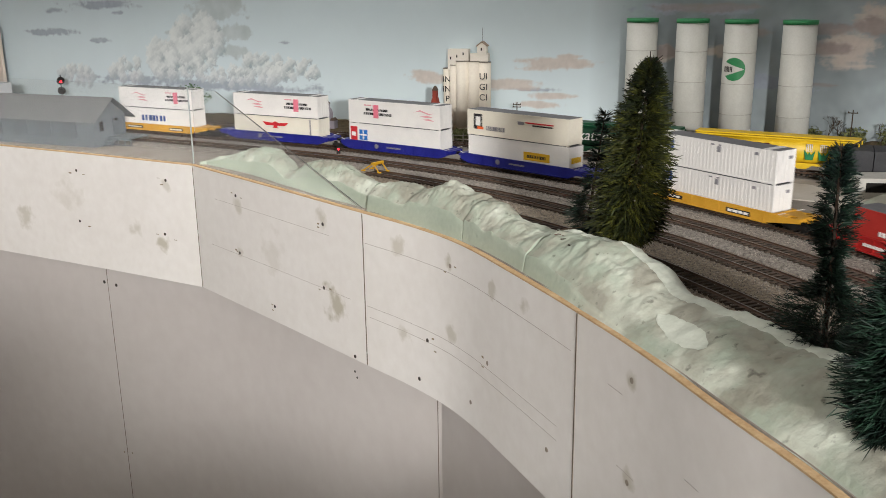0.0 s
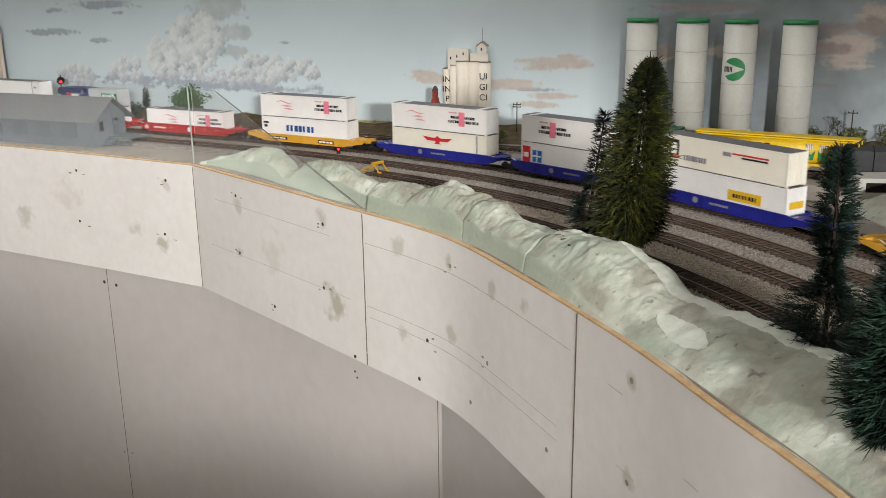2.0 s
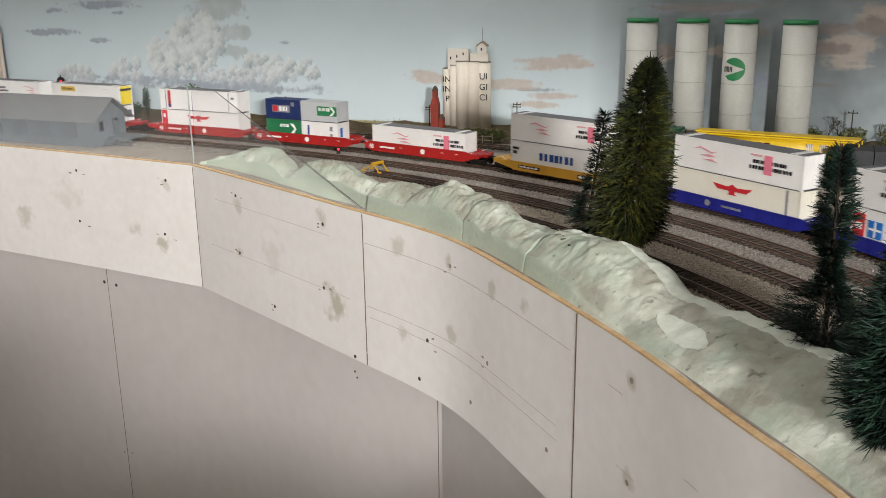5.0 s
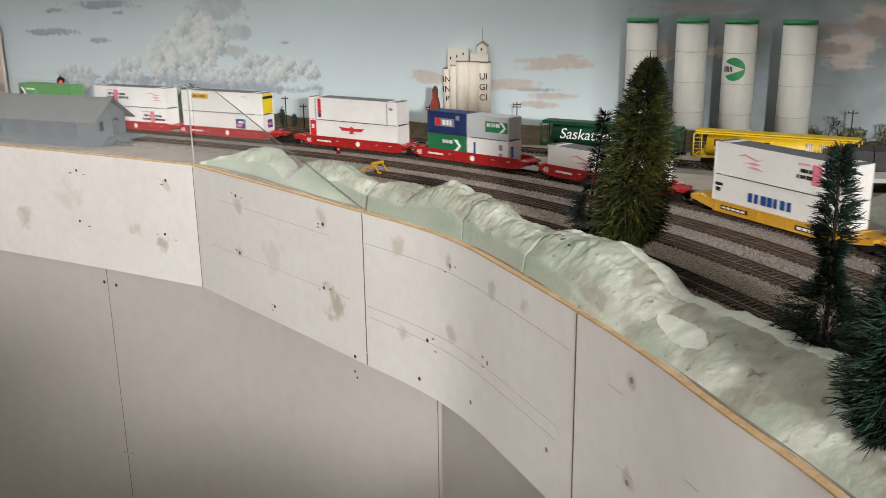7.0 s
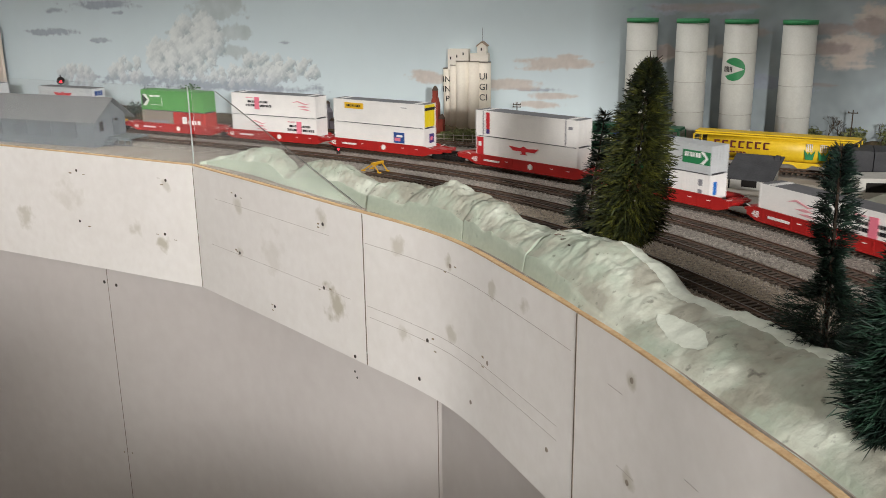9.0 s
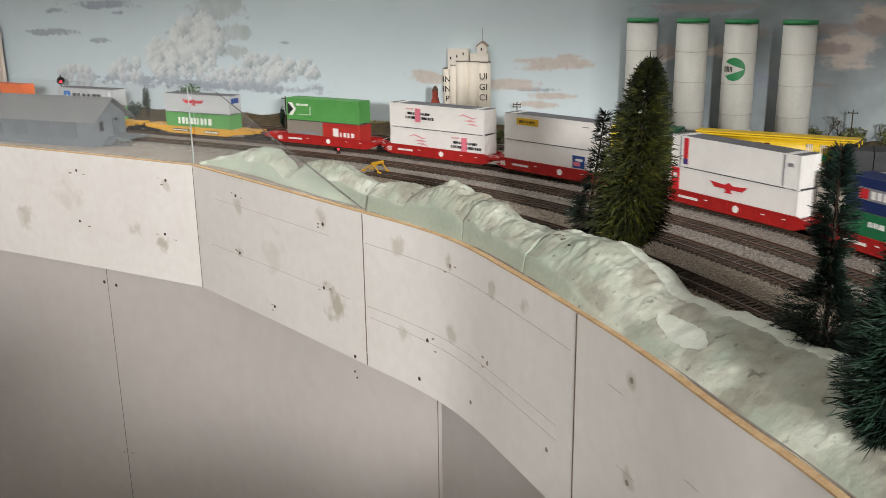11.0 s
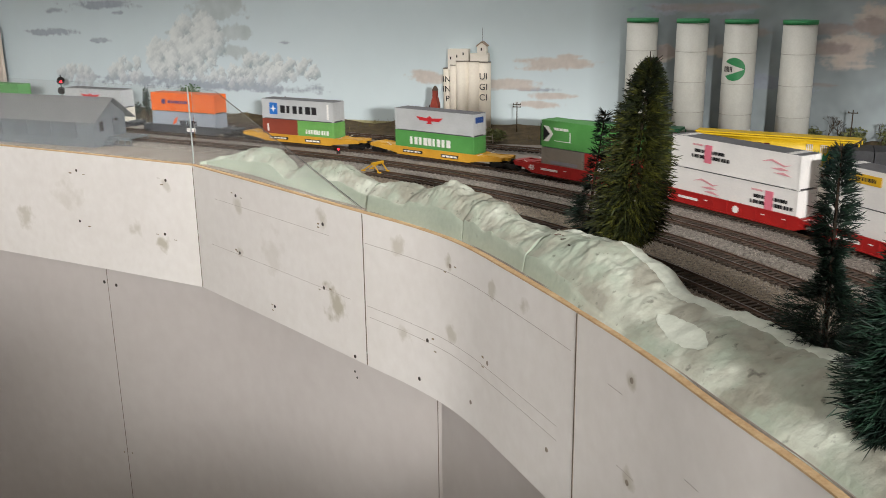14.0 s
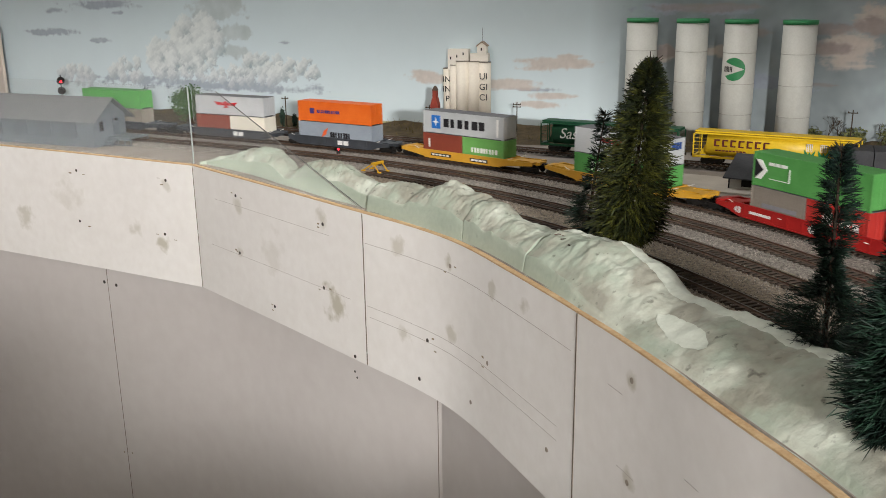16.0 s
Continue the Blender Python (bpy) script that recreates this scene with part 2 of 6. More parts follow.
def build_deck():
    bm = bmesh.new()
    f = smooth_line(FASCIA[:corner + 1], 0.03, 0)[:-1] + smooth_line(FASCIA[corner:], 0.012, 3)
    inner = []
    for i, v in enumerate(f):
        d = (f[min(i + 1, len(f) - 1)] - f[max(i - 1, 0)]).normalized()
        inner.append(v + Vector((-d.y, d.x, 0)) * 0.0062)
    loop = inner + [p for p in reversed(back_line)]
    face = bm.faces.new([bm.verts.new((p.x, p.y, DECK)) for p in loop])
    r = bmesh.ops.extrude_face_region(bm, geom=[face])
    for v in [g for g in r["geom"] if isinstance(g, bmesh.types.BMVert)]:
        v.co.z -= 0.02
    bmesh.ops.triangulate(bm, faces=bm.faces[:])
    tagged(ob_from("ground", bm, M_DECK), "flat grey plastered layout deck", "ground", kind="structure")


build_deck()

M_GRAVEL = mat("grey_gravel", "5c5650", "a19990", 0.95, 260, 1100, 1.0)
M_DIRT = mat("brown_dirt", "3a3022", "5e5038", 0.95, 60, 700, 0.8)
M_TIE = mat("weathered_ties", "3b322c", "55493f", 0.9, 90, 900, 0.4, rand=0.25)
M_RAIL = mat("rusty_rail", "4a3a30", "5d4a3e", 0.55, 80, 700, 0.2, metal=0.3)
M_RAILTOP = mat("worn_rail_head", "6d645e", "857b74", 0.35, 80, 700, 0.05, metal=0.8)


def lat_strip(name, s0, s1, lat0, lat1, z0, z1, material, label, category):
    """A raised bed along the main line."""
    bm = bmesh.new()
    n = int((s1 - s0) / 0.012)
    rows = []
    for i in range(n + 1):
        s = s0 + (s1 - s0) * i / n
        r = []
        for l, z in ((lat0 - 0.006, z0), (lat0, z1), *[(lat0 + (lat1 - lat0) * k / 12, z1) for k in range(1, 12)], (lat1, z1), (lat1 + 0.006, z0)):
            p = at(s, l, z)
            if z == z1:
                p.z += 0.0004 * noise.noise(p * 140) + 0.0003 * noise.noise(p * 45)
            r.append(bm.verts.new(p))
        rows.append(r)
    for a, b in zip(rows, rows[1:]):
        for i in range(len(a) - 1):
            bm.faces.new((a[i], a[i + 1], b[i + 1], b[i]))
    return tagged(ob_from(name, bm, material, True), label, category, kind="structure")


lat_strip("ballast", -3.0, 1.9, -0.0945, 0.022, DECK - 0.001, BALLAST, M_GRAVEL, "grey gravel ballast under the tracks", "ballast")
lat_strip("ballast_yard", 0.0, 1.9, -0.222, -0.1015, DECK - 0.001, BALLAST - 0.0003, mat("tan_gravel", "665a4d", "a89a88", 0.95, 260, 1100, 1.0), "grey and brown gravel ballast under the tracks", "ballast")


def build_stones():
    """Loose ballast stones between the nearer tracks."""
    rng = random.Random(4)
    verts, faces = [], []
    for _ in range(30000):
        s, l = rng.uniform(0.12, 0.95), rng.uniform(-0.218, 0.02)
        if any(abs(l - c) < 0.0085 for c in (0.0, -0.0625, -0.122, -0.189)) or -0.1015 < l < -0.0945:
            continue
        c = at(s, l, BALLAST + 0.0002)
        r = rng.uniform(0.0004, 0.0009)
        n = len(verts)
        a0 = rng.uniform(0, 6.28)
        for k in range(4):
            a = a0 + k * 1.57 + rng.uniform(-0.3, 0.3)
            verts.append((c.x + r * math.cos(a), c.y + r * math.sin(a), c.z - r * 0.3))
        verts.append((c.x + rng.uniform(-0.4, 0.4) * r, c.y + rng.uniform(-0.4, 0.4) * r, c.z + r * rng.uniform(0.5, 1.0)))
        faces += [(n, n + 1, n + 4), (n + 1, n + 2, n + 4), (n + 2, n + 3, n + 4), (n + 3, n, n + 4)]
    me = bpy.data.meshes.new("gravel")
    me.from_pydata(verts, [], faces)
    m = mat("gravel_stone", "625b54", "a79e94", 0.9, 300, 900, 0.0)
    nt = m.node_tree
    geo, hs, mp = nt.nodes.new("ShaderNodeNewGeometry"), nt.nodes.new("ShaderNodeHueSaturation"), nt.nodes.new("ShaderNodeMapRange")
    mp.inputs[3].default_value, mp.inputs[4].default_value = 0.45, 1.5
    bsdf = nt.nodes["Principled BSDF"]
    src = bsdf.inputs["Base Color"].links[0].from_socket
    nt.links.new(geo.outputs["Random Per Island"], mp.inputs[0])
    nt.links.new(mp.outputs[0], hs.inputs["Value"])
    nt.links.new(src, hs.inputs["Color"])
    nt.links.new(hs.outputs[0], bsdf.inputs["Base Color"])
    me.materials.append(m)
    tagged(new("gravel", me), "loose grey ballast stones between the tracks", "gravel", kind="stuff")


build_stones()


def build_track(lat, s0, s1, label, path=at):
    """Two rails on ties along the main line at an offset."""
    t = thing("track", label, "railway track", group="model railway tracks")
    for side in (-1, 1):
        bm = bmesh.new()
        n = int((s1 - s0) / 0.02)
        prof = ((-0.0011, 0), (0.0011, 0), (0.0005, 0.0005), (0.0005, 0.0016), (0.0007, 0.0021), (-0.0007, 0.0021), (-0.0005, 0.0016), (-0.0005, 0.0005))
        rows = []
        for i in range(n + 1):
            s = s0 + (s1 - s0) * i / n
            rows.append([bm.verts.new(path(s, lat + side * 0.0086 + a, RAIL - 0.0021 + b)) for a, b in prof])
        for a, b in zip(rows, rows[1:]):
            for i in range(8):
                f = bm.faces.new((a[i], a[(i + 1) % 8], b[(i + 1) % 8], b[i]))
                f.material_index = 1 if i == 4 else 0
        part("rail", bm, [M_RAIL, M_RAILTOP], t)
    # ties: single objects on one mesh where the camera is near, the rest joined
    one = bpy.data.meshes.new("tie")
    b1 = B(-0.0014, 0.0014, -0.015, 0.015, -0.0022, 0.0)
    b1.to_mesh(one)
    b1.free()
    one.materials.append(M_TIE)
    rest = bmesh.new()
    s = s0
    rng = random.Random(int(lat * 1000) + 5)
    while s < s1:
        p = path(s, lat, RAIL - 0.0021)
        h = (path(s + 0.002, lat) - path(s - 0.002, lat))
        m = Matrix.Translation(p) @ pose(0, 0, rng.uniform(-0.0002, 0.0001), 0, 0, math.degrees(math.atan2(h.y, h.x)) + rng.uniform(-1.5, 1.5))
        if 0.05 < s < 0.95:
            o = new("tie", one)
            o.parent, o.matrix_basis = t, m
        elif s < 1.3:
            merge(rest, B(-0.0014, 0.0014, -0.015, 0.015, -0.0022, 0.0), m)
        s += 0.0072
    if len(rest.verts):
        tagged(part("tie_bed", rest, M_TIE, t), kind="stuff")
    else:
        rest.free()
    return t


build_track(0.0, -3.6, 3.3, "main model railway track with brown rails on dark ties")
build_track(-0.0625, -1.2, 1.4, "model railway track with brown rails on dark ties in gravel")
build_track(-0.122, 0.02, 1.4, "yard track ending at a yellow bumper stop")
build_track(-0.189, 0.10, 1.4, "yard track beside the pale foam bank")

# rear track of the parked hoppers: a straight line
R0, RH = Vector((0.05, 1.408, 0)), radians(-30.8)


def rear(s, lat=0.0, z=0.0):
    return Vector((R0.x + math.cos(RH) * s - math.sin(RH) * lat, R0.y + math.sin(RH) * s + math.cos(RH) * lat, z))


build_track(0.0, -0.6, 0.9, "rear siding track holding parked hopper cars", rear)

# ---- front boards ----
M_BOARD = mat("white_washed_ply", "e1dcd7", "eae6e2", 0.7, 5, 70, 0.02, spec=0.3)


def add_stains(m, spots, colour):
    """Ragged stains round given places."""
    nt = m.node_tree
    N, L = nt.nodes, nt.links
    bsdf = N["Principled BSDF"]
    geo, n = N.new("ShaderNodeNewGeometry"), N.new("ShaderNodeTexNoise")
    n.inputs["Scale"].default_value, n.inputs["Detail"].default_value = 55, 7
    L.new(geo.outputs["Position"], n.inputs["Vector"])
    src = bsdf.inputs["Base Color"].links[0].from_socket
    for x, y, z, r, k in spots:
        d, mr, sub, mx = N.new("ShaderNodeVectorMath"), N.new("ShaderNodeMapRange"), N.new("ShaderNodeMath"), N.new("ShaderNodeMix")
        d.operation = "DISTANCE"
        L.new(geo.outputs["Position"], d.inputs[0])
        d.inputs[1].default_value = (x, y, z)
        sub.operation = "MULTIPLY_ADD"
        sub.inputs[1].default_value, sub.inputs[2].default_value = r * 3.2, -r * 1.6
        L.new(n.outputs["Fac"], sub.inputs[0])
        ad = N.new("ShaderNodeMath")
        L.new(d.outputs["Value"], ad.inputs[0]), L.new(sub.outputs[0], ad.inputs[1])
        mr.inputs[1].default_value, mr.inputs[2].default_value, mr.inputs[3].default_value, mr.inputs[4].default_value = r * 0.3, r, k, 0.0
        L.new(ad.outputs[0], mr.inputs[0])
        mx.data_type = "RGBA"
        L.new(mr.outputs[0], mx.inputs[0]), L.new(src, mx.inputs[6])
        mx.inputs[7].default_value = colour
        src = mx.outputs[2]
    L.new(src, bsdf.inputs["Base Color"])


add_stains(M_BOARD, [(-0.132, 1.048, 1.066, 0.024, 0.75), (-0.424, 1.341, 1.065, 0.014, 0.7), (-0.698, 1.491, 1.076, 0.022, 0.5), (-0.048, 0.955, 1.161, 0.013, 0.5), (0.008, 0.881, 1.091, 0.010, 0.5),
                     (-0.044, 0.95, 1.065, 0.012, 0.45), (-0.474, 1.369, 1.081, 0.014, 0.4), (0.068, 0.748, 1.164, 0.009, 0.5), (0.044, 0.804, 1.164, 0.009, 0.5), (0.131, 0.589, 1.089, 0.008, 0.5),
                     (-0.144, 1.062, 1.17, 0.014, 0.5), (0.007, 0.882, 1.163, 0.009, 0.7), (0.13, 0.59, 1.166, 0.007, 0.6), (-0.28, 1.216, 1.150, 0.012, 0.45), (-0.41, 1.334, 1.155, 0.010, 0.4), (-0.60, 1.438, 1.12, 0.03, 0.22), (-0.22, 1.15, 1.10, 0.03, 0.2), (-0.281, 1.217, 1.083, 0.009, 0.5)], (0.42, 0.38, 0.28, 1))
M_EDGE = mat("raw_wood_edge", "b8946a", "d2b48c", 0.75, 60, 500, 0.2)
M_LOWER = mat("white_lower_board", "cbc4c0", "d3cdc9", 0.42, 3, 40, 0.02, spec=0.4)
M_DARK = mat("dark_gap", "171412", "1f1b18", 0.9)
M_SCREW = mat("screw_hole", "2a2420", "4a423b", 0.6)
fas = smooth_line(FASCIA[:corner + 1], 0.006, 0)[:-1] + smooth_line(FASCIA[corner:], 0.004, 3)


def cut(line, p, q):
    """The stretch of a line between the points nearest to p and q."""
    i = min(range(len(line)), key=lambda k: (line[k] - Vector((*p, 0))).length)
    j = min(range(len(line)), key=lambda k: (line[k] - Vector((*q, 0))).length)
    return [v.copy() for v in line[i:j + 1]]


def boards(line, joints, gap=0.0007):
    """Stretches of a line between joints, each a hair short of the next."""
    out = []
    for a, b in zip(joints, joints[1:]):
        seg = cut(line, a, b)
        seg[0] += (seg[1] - seg[0]).normalized() * gap
        seg[-1] -= (seg[-1] - seg[-2]).normalized() * gap
        out.append(seg)
    return out


panels, lowers = [], []
for seg in boards(fas, [(-2.6, 2.532), (-0.361, 1.307), (-0.091, 1.001), (0.103, 0.665), (0.222, 0.25), (0.227, -0.9)]):
    t = thing("fascia_panel", "whitewashed plywood fascia panel with screw holes and stains", "fascia panel", group="fascia panels", kind="structure")
    part("board", strip(bmesh.new(), seg, 0.0, 0.0055, 1.005, 1.1895), M_BOARD, t)
    part("top_edge", strip(bmesh.new(), seg, -0.0002, 0.0055, 1.1896, 1.191), M_EDGE, t, "raw tan plywood edge")
    if panels:
        # dark joint between neighbouring boards
        d = (seg[1] - seg[0]).normalized()
        jl = [seg[0] - d * 0.0012, seg[0] - d * 0.0006, seg[0] + d * 0.0001]
        part("joint", strip(bmesh.new(), jl, -0.0004, 0.0060, 1.0055, 1.189), mat("dusty_joint", "63574c", "7d7166", 0.9), t)
    panels.append((t, seg))
# unseen dark strip added behind the fascia so that its gaps stay black
tagged(ob_from("fascia_backing", strip(bmesh.new(), fas[:-2], 0.0063, 0.014, 1.012, 1.171), M_DARK), "unseen dark backing behind the fascia's gaps", "framing", kind="structure")

LOWER = [(-2.58, 2.57), (-0.72, 1.541), (-0.42, 1.372), (-0.27, 1.25), (-0.004, 0.962), (0.17, 0.6), (0.232, 0.3), (0.255, -0.9)]
low = smooth_line(LOWER[:5], 0.004, 3)[:-1] + smooth_line(LOWER[4:], 0.004, 3)
for seg in boards(low, [(-2.58, 2.57), (-0.556, 1.4486), (-0.0082, 0.9665), (0.255, -0.9)], 0.0002):
    t = thing("lower_panel", "smooth off-white lower board under the fascia", "wall panel", group="lower boards", kind="structure")
    part("board", strip(bmesh.new(), seg, 0.0, 0.006, 0.0, 1.10), M_LOWER, t)
    if lowers:
        d = (seg[1] - seg[0]).normalized()
        jl = [seg[0] - d * 0.0006, seg[0] - d * 0.0002, seg[0] + d * 0.0004]
        part("joint", strip(bmesh.new(), jl, -0.0003, 0.0062, 0.001, 1.09), mat("dusty_joint", "63574c", "7d7166", 0.9), t)
    lowers.append((t, seg))
# the same added dark strip for the gaps of the lower boards
tagged(ob_from("lower_backing", strip(bmesh.new(), low, 0.0068, 0.014, 0.0, 1.10), M_DARK), "unseen dark backing behind the lower boards' gaps", "framing", kind="structure")

# ---- foam bank along the front ----
M_FOAM = mat("pale_green_foam", "a0aa9a", "aeb6a6", 0.8, 14, 200, 0.8, spec=0.25)


def add_dust(m):
    """Grey dust and chalk lying on the upward faces, in patches."""
    nt = m.node_tree
    N, L = nt.nodes, nt.links
    bsdf = N["Principled BSDF"]
    geo, sep = N.new("ShaderNodeNewGeometry"), N.new("ShaderNodeSeparateXYZ")
    L.new(geo.outputs["Normal"], sep.inputs[0])
    src = bsdf.inputs["Base Color"].links[0].from_socket
    for colour, scale, lo, hi, seed, top, flat in (((0.74, 0.76, 0.66, 1), 17, 0.48, 0.58, 1.0, 0.6, 0.25), ((0.27, 0.25, 0.20, 1), 24, 0.42, 0.58, 5.0, 0.80, 0.50),
                                                  ((0.42, 0.41, 0.34, 1), 70, 0.50, 0.62, 3.0, 0.5, 0.3), ((0.05, 0.044, 0.036, 1), 110, 0.62, 0.70, 9.0, 0.6, 0.3)):
        up = N.new("ShaderNodeMapRange")
        up.inputs[1].default_value, up.inputs[2].default_value = flat, flat + 0.2
        L.new(sep.outputs[2], up.inputs[0])
        n = N.new("ShaderNodeTexNoise")
        n.noise_dimensions = "4D"
        n.inputs["W"].default_value, n.inputs["Scale"].default_value, n.inputs["Detail"].default_value = seed, scale, 8
        L.new(geo.outputs["Position"], n.inputs["Vector"])
        mr, mu, mx = N.new("ShaderNodeMapRange"), N.new("ShaderNodeMath"), N.new("ShaderNodeMix")
        mr.inputs[1].default_value, mr.inputs[2].default_value = lo, hi
        mr.inputs[4].default_value = top
        L.new(n.outputs["Fac"], mr.inputs[0])
        mu.operation = "MULTIPLY"
        L.new(mr.outputs[0], mu.inputs[0]), L.new(up.outputs[0], mu.inputs[1])
        mx.data_type = "RGBA"
        L.new(mu.outputs[0], mx.inputs[0]), L.new(src, mx.inputs[6])
        mx.inputs[7].default_value = colour
        src = mx.outputs[2]
    L.new(src, bsdf.inputs["Base Color"])


add_dust(M_FOAM)
M_FRESH = mat("fresh_foam", "c4c9bb", "d2d6c9", 0.75, 60, 300, 0.3)
FL = [(-0.31, -0.172), (-0.283, -0.176), (-0.15, -0.205), (-0.04, -0.236), (0.07, -0.258), (0.174, -0.268), (0.386, -0.279), (0.553, -0.298), (0.675, -0.304), (0.909, -0.304), (1.1, -0.295)]
# crest heights above the deck by length along the line
CREST = [(-0.29, 0.001), (-0.262, 0.007), (-0.236, 0.015), (-0.208, 0.023), (-0.168, 0.032), (-0.140, 0.037), (-0.104, 0.037), (-0.068, 0.028), (-0.044, 0.017), (-0.016, 0.025), (0.016, 0.037), (0.052, 0.045),
         (0.084, 0.043), (0.116, 0.037), (0.144, 0.031), (0.172, 0.028), (0.180, 0.032), (0.228, 0.037), (0.254, 0.031), (0.266, 0.038), (0.308, 0.046), (0.340, 0.046), (0.376, 0.041), (0.388, 0.036),
         (0.428, 0.039), (0.488, 0.034), (0.516, 0.032), (0.548, 0.036), (0.61, 0.044), (0.656, 0.042), (0.70, 0.035), (0.745, 0.026), (0.79, 0.025), (0.836, 0.029), (0.95, 0.035), (1.1, 0.035)]
BACKL = [(-0.27, -0.176), (-0.2, -0.15), (-0.1, -0.16), (0.0, -0.20), (0.08, -0.205), (0.17, -0.216), (0.4, -0.214), (0.47, -0.236), (0.55, -0.222), (0.65, -0.214), (0.70, -0.216), (0.74, -0.226), (0.85, -0.213), (1.1, -0.212)]


def foam_point(s, v, seed):
    """A place on the carved foam: along the line, and across from the fascia to the track."""
    fl, bl = np.interp(s, *zip(*FL)) + (0.009 if s < 0.174 else np.interp(s, (0.56, 0.80), (0.004, 0.001))), np.interp(s, *zip(*BACKL))
    hc = 0.90 * np.interp(s, *zip(*CREST))
    ramp = min(max((s - 0.50) / 0.22, 0), 1)
    ramp = ramp * ramp * (3 - 2 * ramp)
    # an upright sawn face with a carved crown, which turns into a long slope further on
    cutf = 0.60 + 0.16 * noise.noise(Vector((s * 32, 0.5, seed)))
    face = min(v / 0.05, 1.0) * cutf + (1 - cutf) * math.sin(min(max((v - 0.05) / 0.40, 0), 1) * math.pi / 2)
    slope = 0.14 * min(v / 0.05, 1.0) + 0.86 * math.sin(min(max((v - 0.03) / 0.62, 0), 1) * math.pi / 2) ** 1.15
    prof = (face * (1 - ramp) + slope * ramp) * (1 - max((v - 0.66) / 0.34, 0) ** 2.4)
    p = at(s, fl + (bl - fl) * v, DECK)
    q = Vector((p.x, p.y, seed))
    carved = min(max((v - 0.05) / 0.15, 0), 1)
    lump = 0.17 * noise.noise(q * 22) + 0.11 * noise.noise(q * 50) + 0.06 * abs(noise.noise(q * 110)) + 0.02 * noise.noise(q * 260)
    lump += (0.045 * noise.noise(Vector((s * 150, v * 2.5, seed))) + 0.018 * noise.noise(Vector((s * 420, v * 4.0, seed)))) * (1 - 0.8 * ramp) * min(max((0.75 - v) / 0.3, 0), 1)
    lump = lump * carved + 0.03 * noise.noise(q * 120) + 0.05 * ramp * carved * abs(noise.noise(q * 70))
    p.z += max(hc * prof * (1 + lump), 0) - 0.001
    return p


def foam(s0, s1, label, seed):
    t = thing("foam_bank", label, "foam hill", group="foam hills along the fascia")
    n, m, k0 = int((s1 - s0) / 0.0018), 64, 4
    pts = [[foam_point(s0 + (s1 - s0) * i / n, j / m, seed) for j in range(m + 1)] for i in range(n + 1)]
    kb = 38 if s1 > 1 else 52 if s0 > 0 else m
    for name, a, b in (("sawn_face", 0, k0), ("carved_crown", k0, kb), ("cut_back", kb, m)):
        if a == b:
            continue
        bm = bmesh.new()
        rows = [[bm.verts.new(r[j]) for j in range(a, b + 1)] for r in pts]
        for r0, r1 in zip(rows, rows[1:]):
            for k in range(b - a):
                bm.faces.new((r0[k], r0[k + 1], r1[k + 1], r1[k])).smooth = True
        for r in (rows[0], rows[-1]):
            lowv = [bm.verts.new((v.co.x, v.co.y, DECK - 0.001)) for v in r]
            for k in range(b - a):
                bm.faces.new((r[k], r[k + 1], lowv[k + 1], lowv[k]))
        part(name, bm, M_FRESH if name == "cut_back" else M_FOAM, t)
    return t


foam(-0.27, 0.1735, "pale green carved foam hill with two rounded humps", 1.0)
foam(0.1745, 0.3855, "carved foam hill block with a chalky white crown", 2.0)
foam(0.3863, 0.5435, "carved foam hill block with grey stains on top", 4.0)
bank = foam(0.5443, 1.1, "long sloping foam bank with grey stains on top", 3.0)

# a freshly scraped white patch on the slope
bm = bmesh.new()
rows = []
for i in range(19):
    a = i / 18
    r = []
    for j in range(13):
        b = j / 12
        half = math.sqrt(max(1 - (2 * a - 1) ** 2, 0)) * (0.85 + 0.3 * noise.noise(Vector((a * 5, 3.0, 1.0))))
        q = foam_point(0.755 + (0.835 - 0.755) * a, 0.270 + 0.120 * (2 * b - 1) * half - 0.10 * (a - 0.5), 3.0)
        r.append(bm.verts.new(q + Vector((0, 0, 0.0005 + 0.0003 * math.sin(a * 60)))))
    rows.append(r)
for a, b in zip(rows, rows[1:]):
    for k in range(12):
        bm.faces.new((a[k], a[k + 1], b[k + 1], b[k])).smooth = True
part("scraped_patch", bm, M_FRESH, bank, "freshly scraped pale patch")

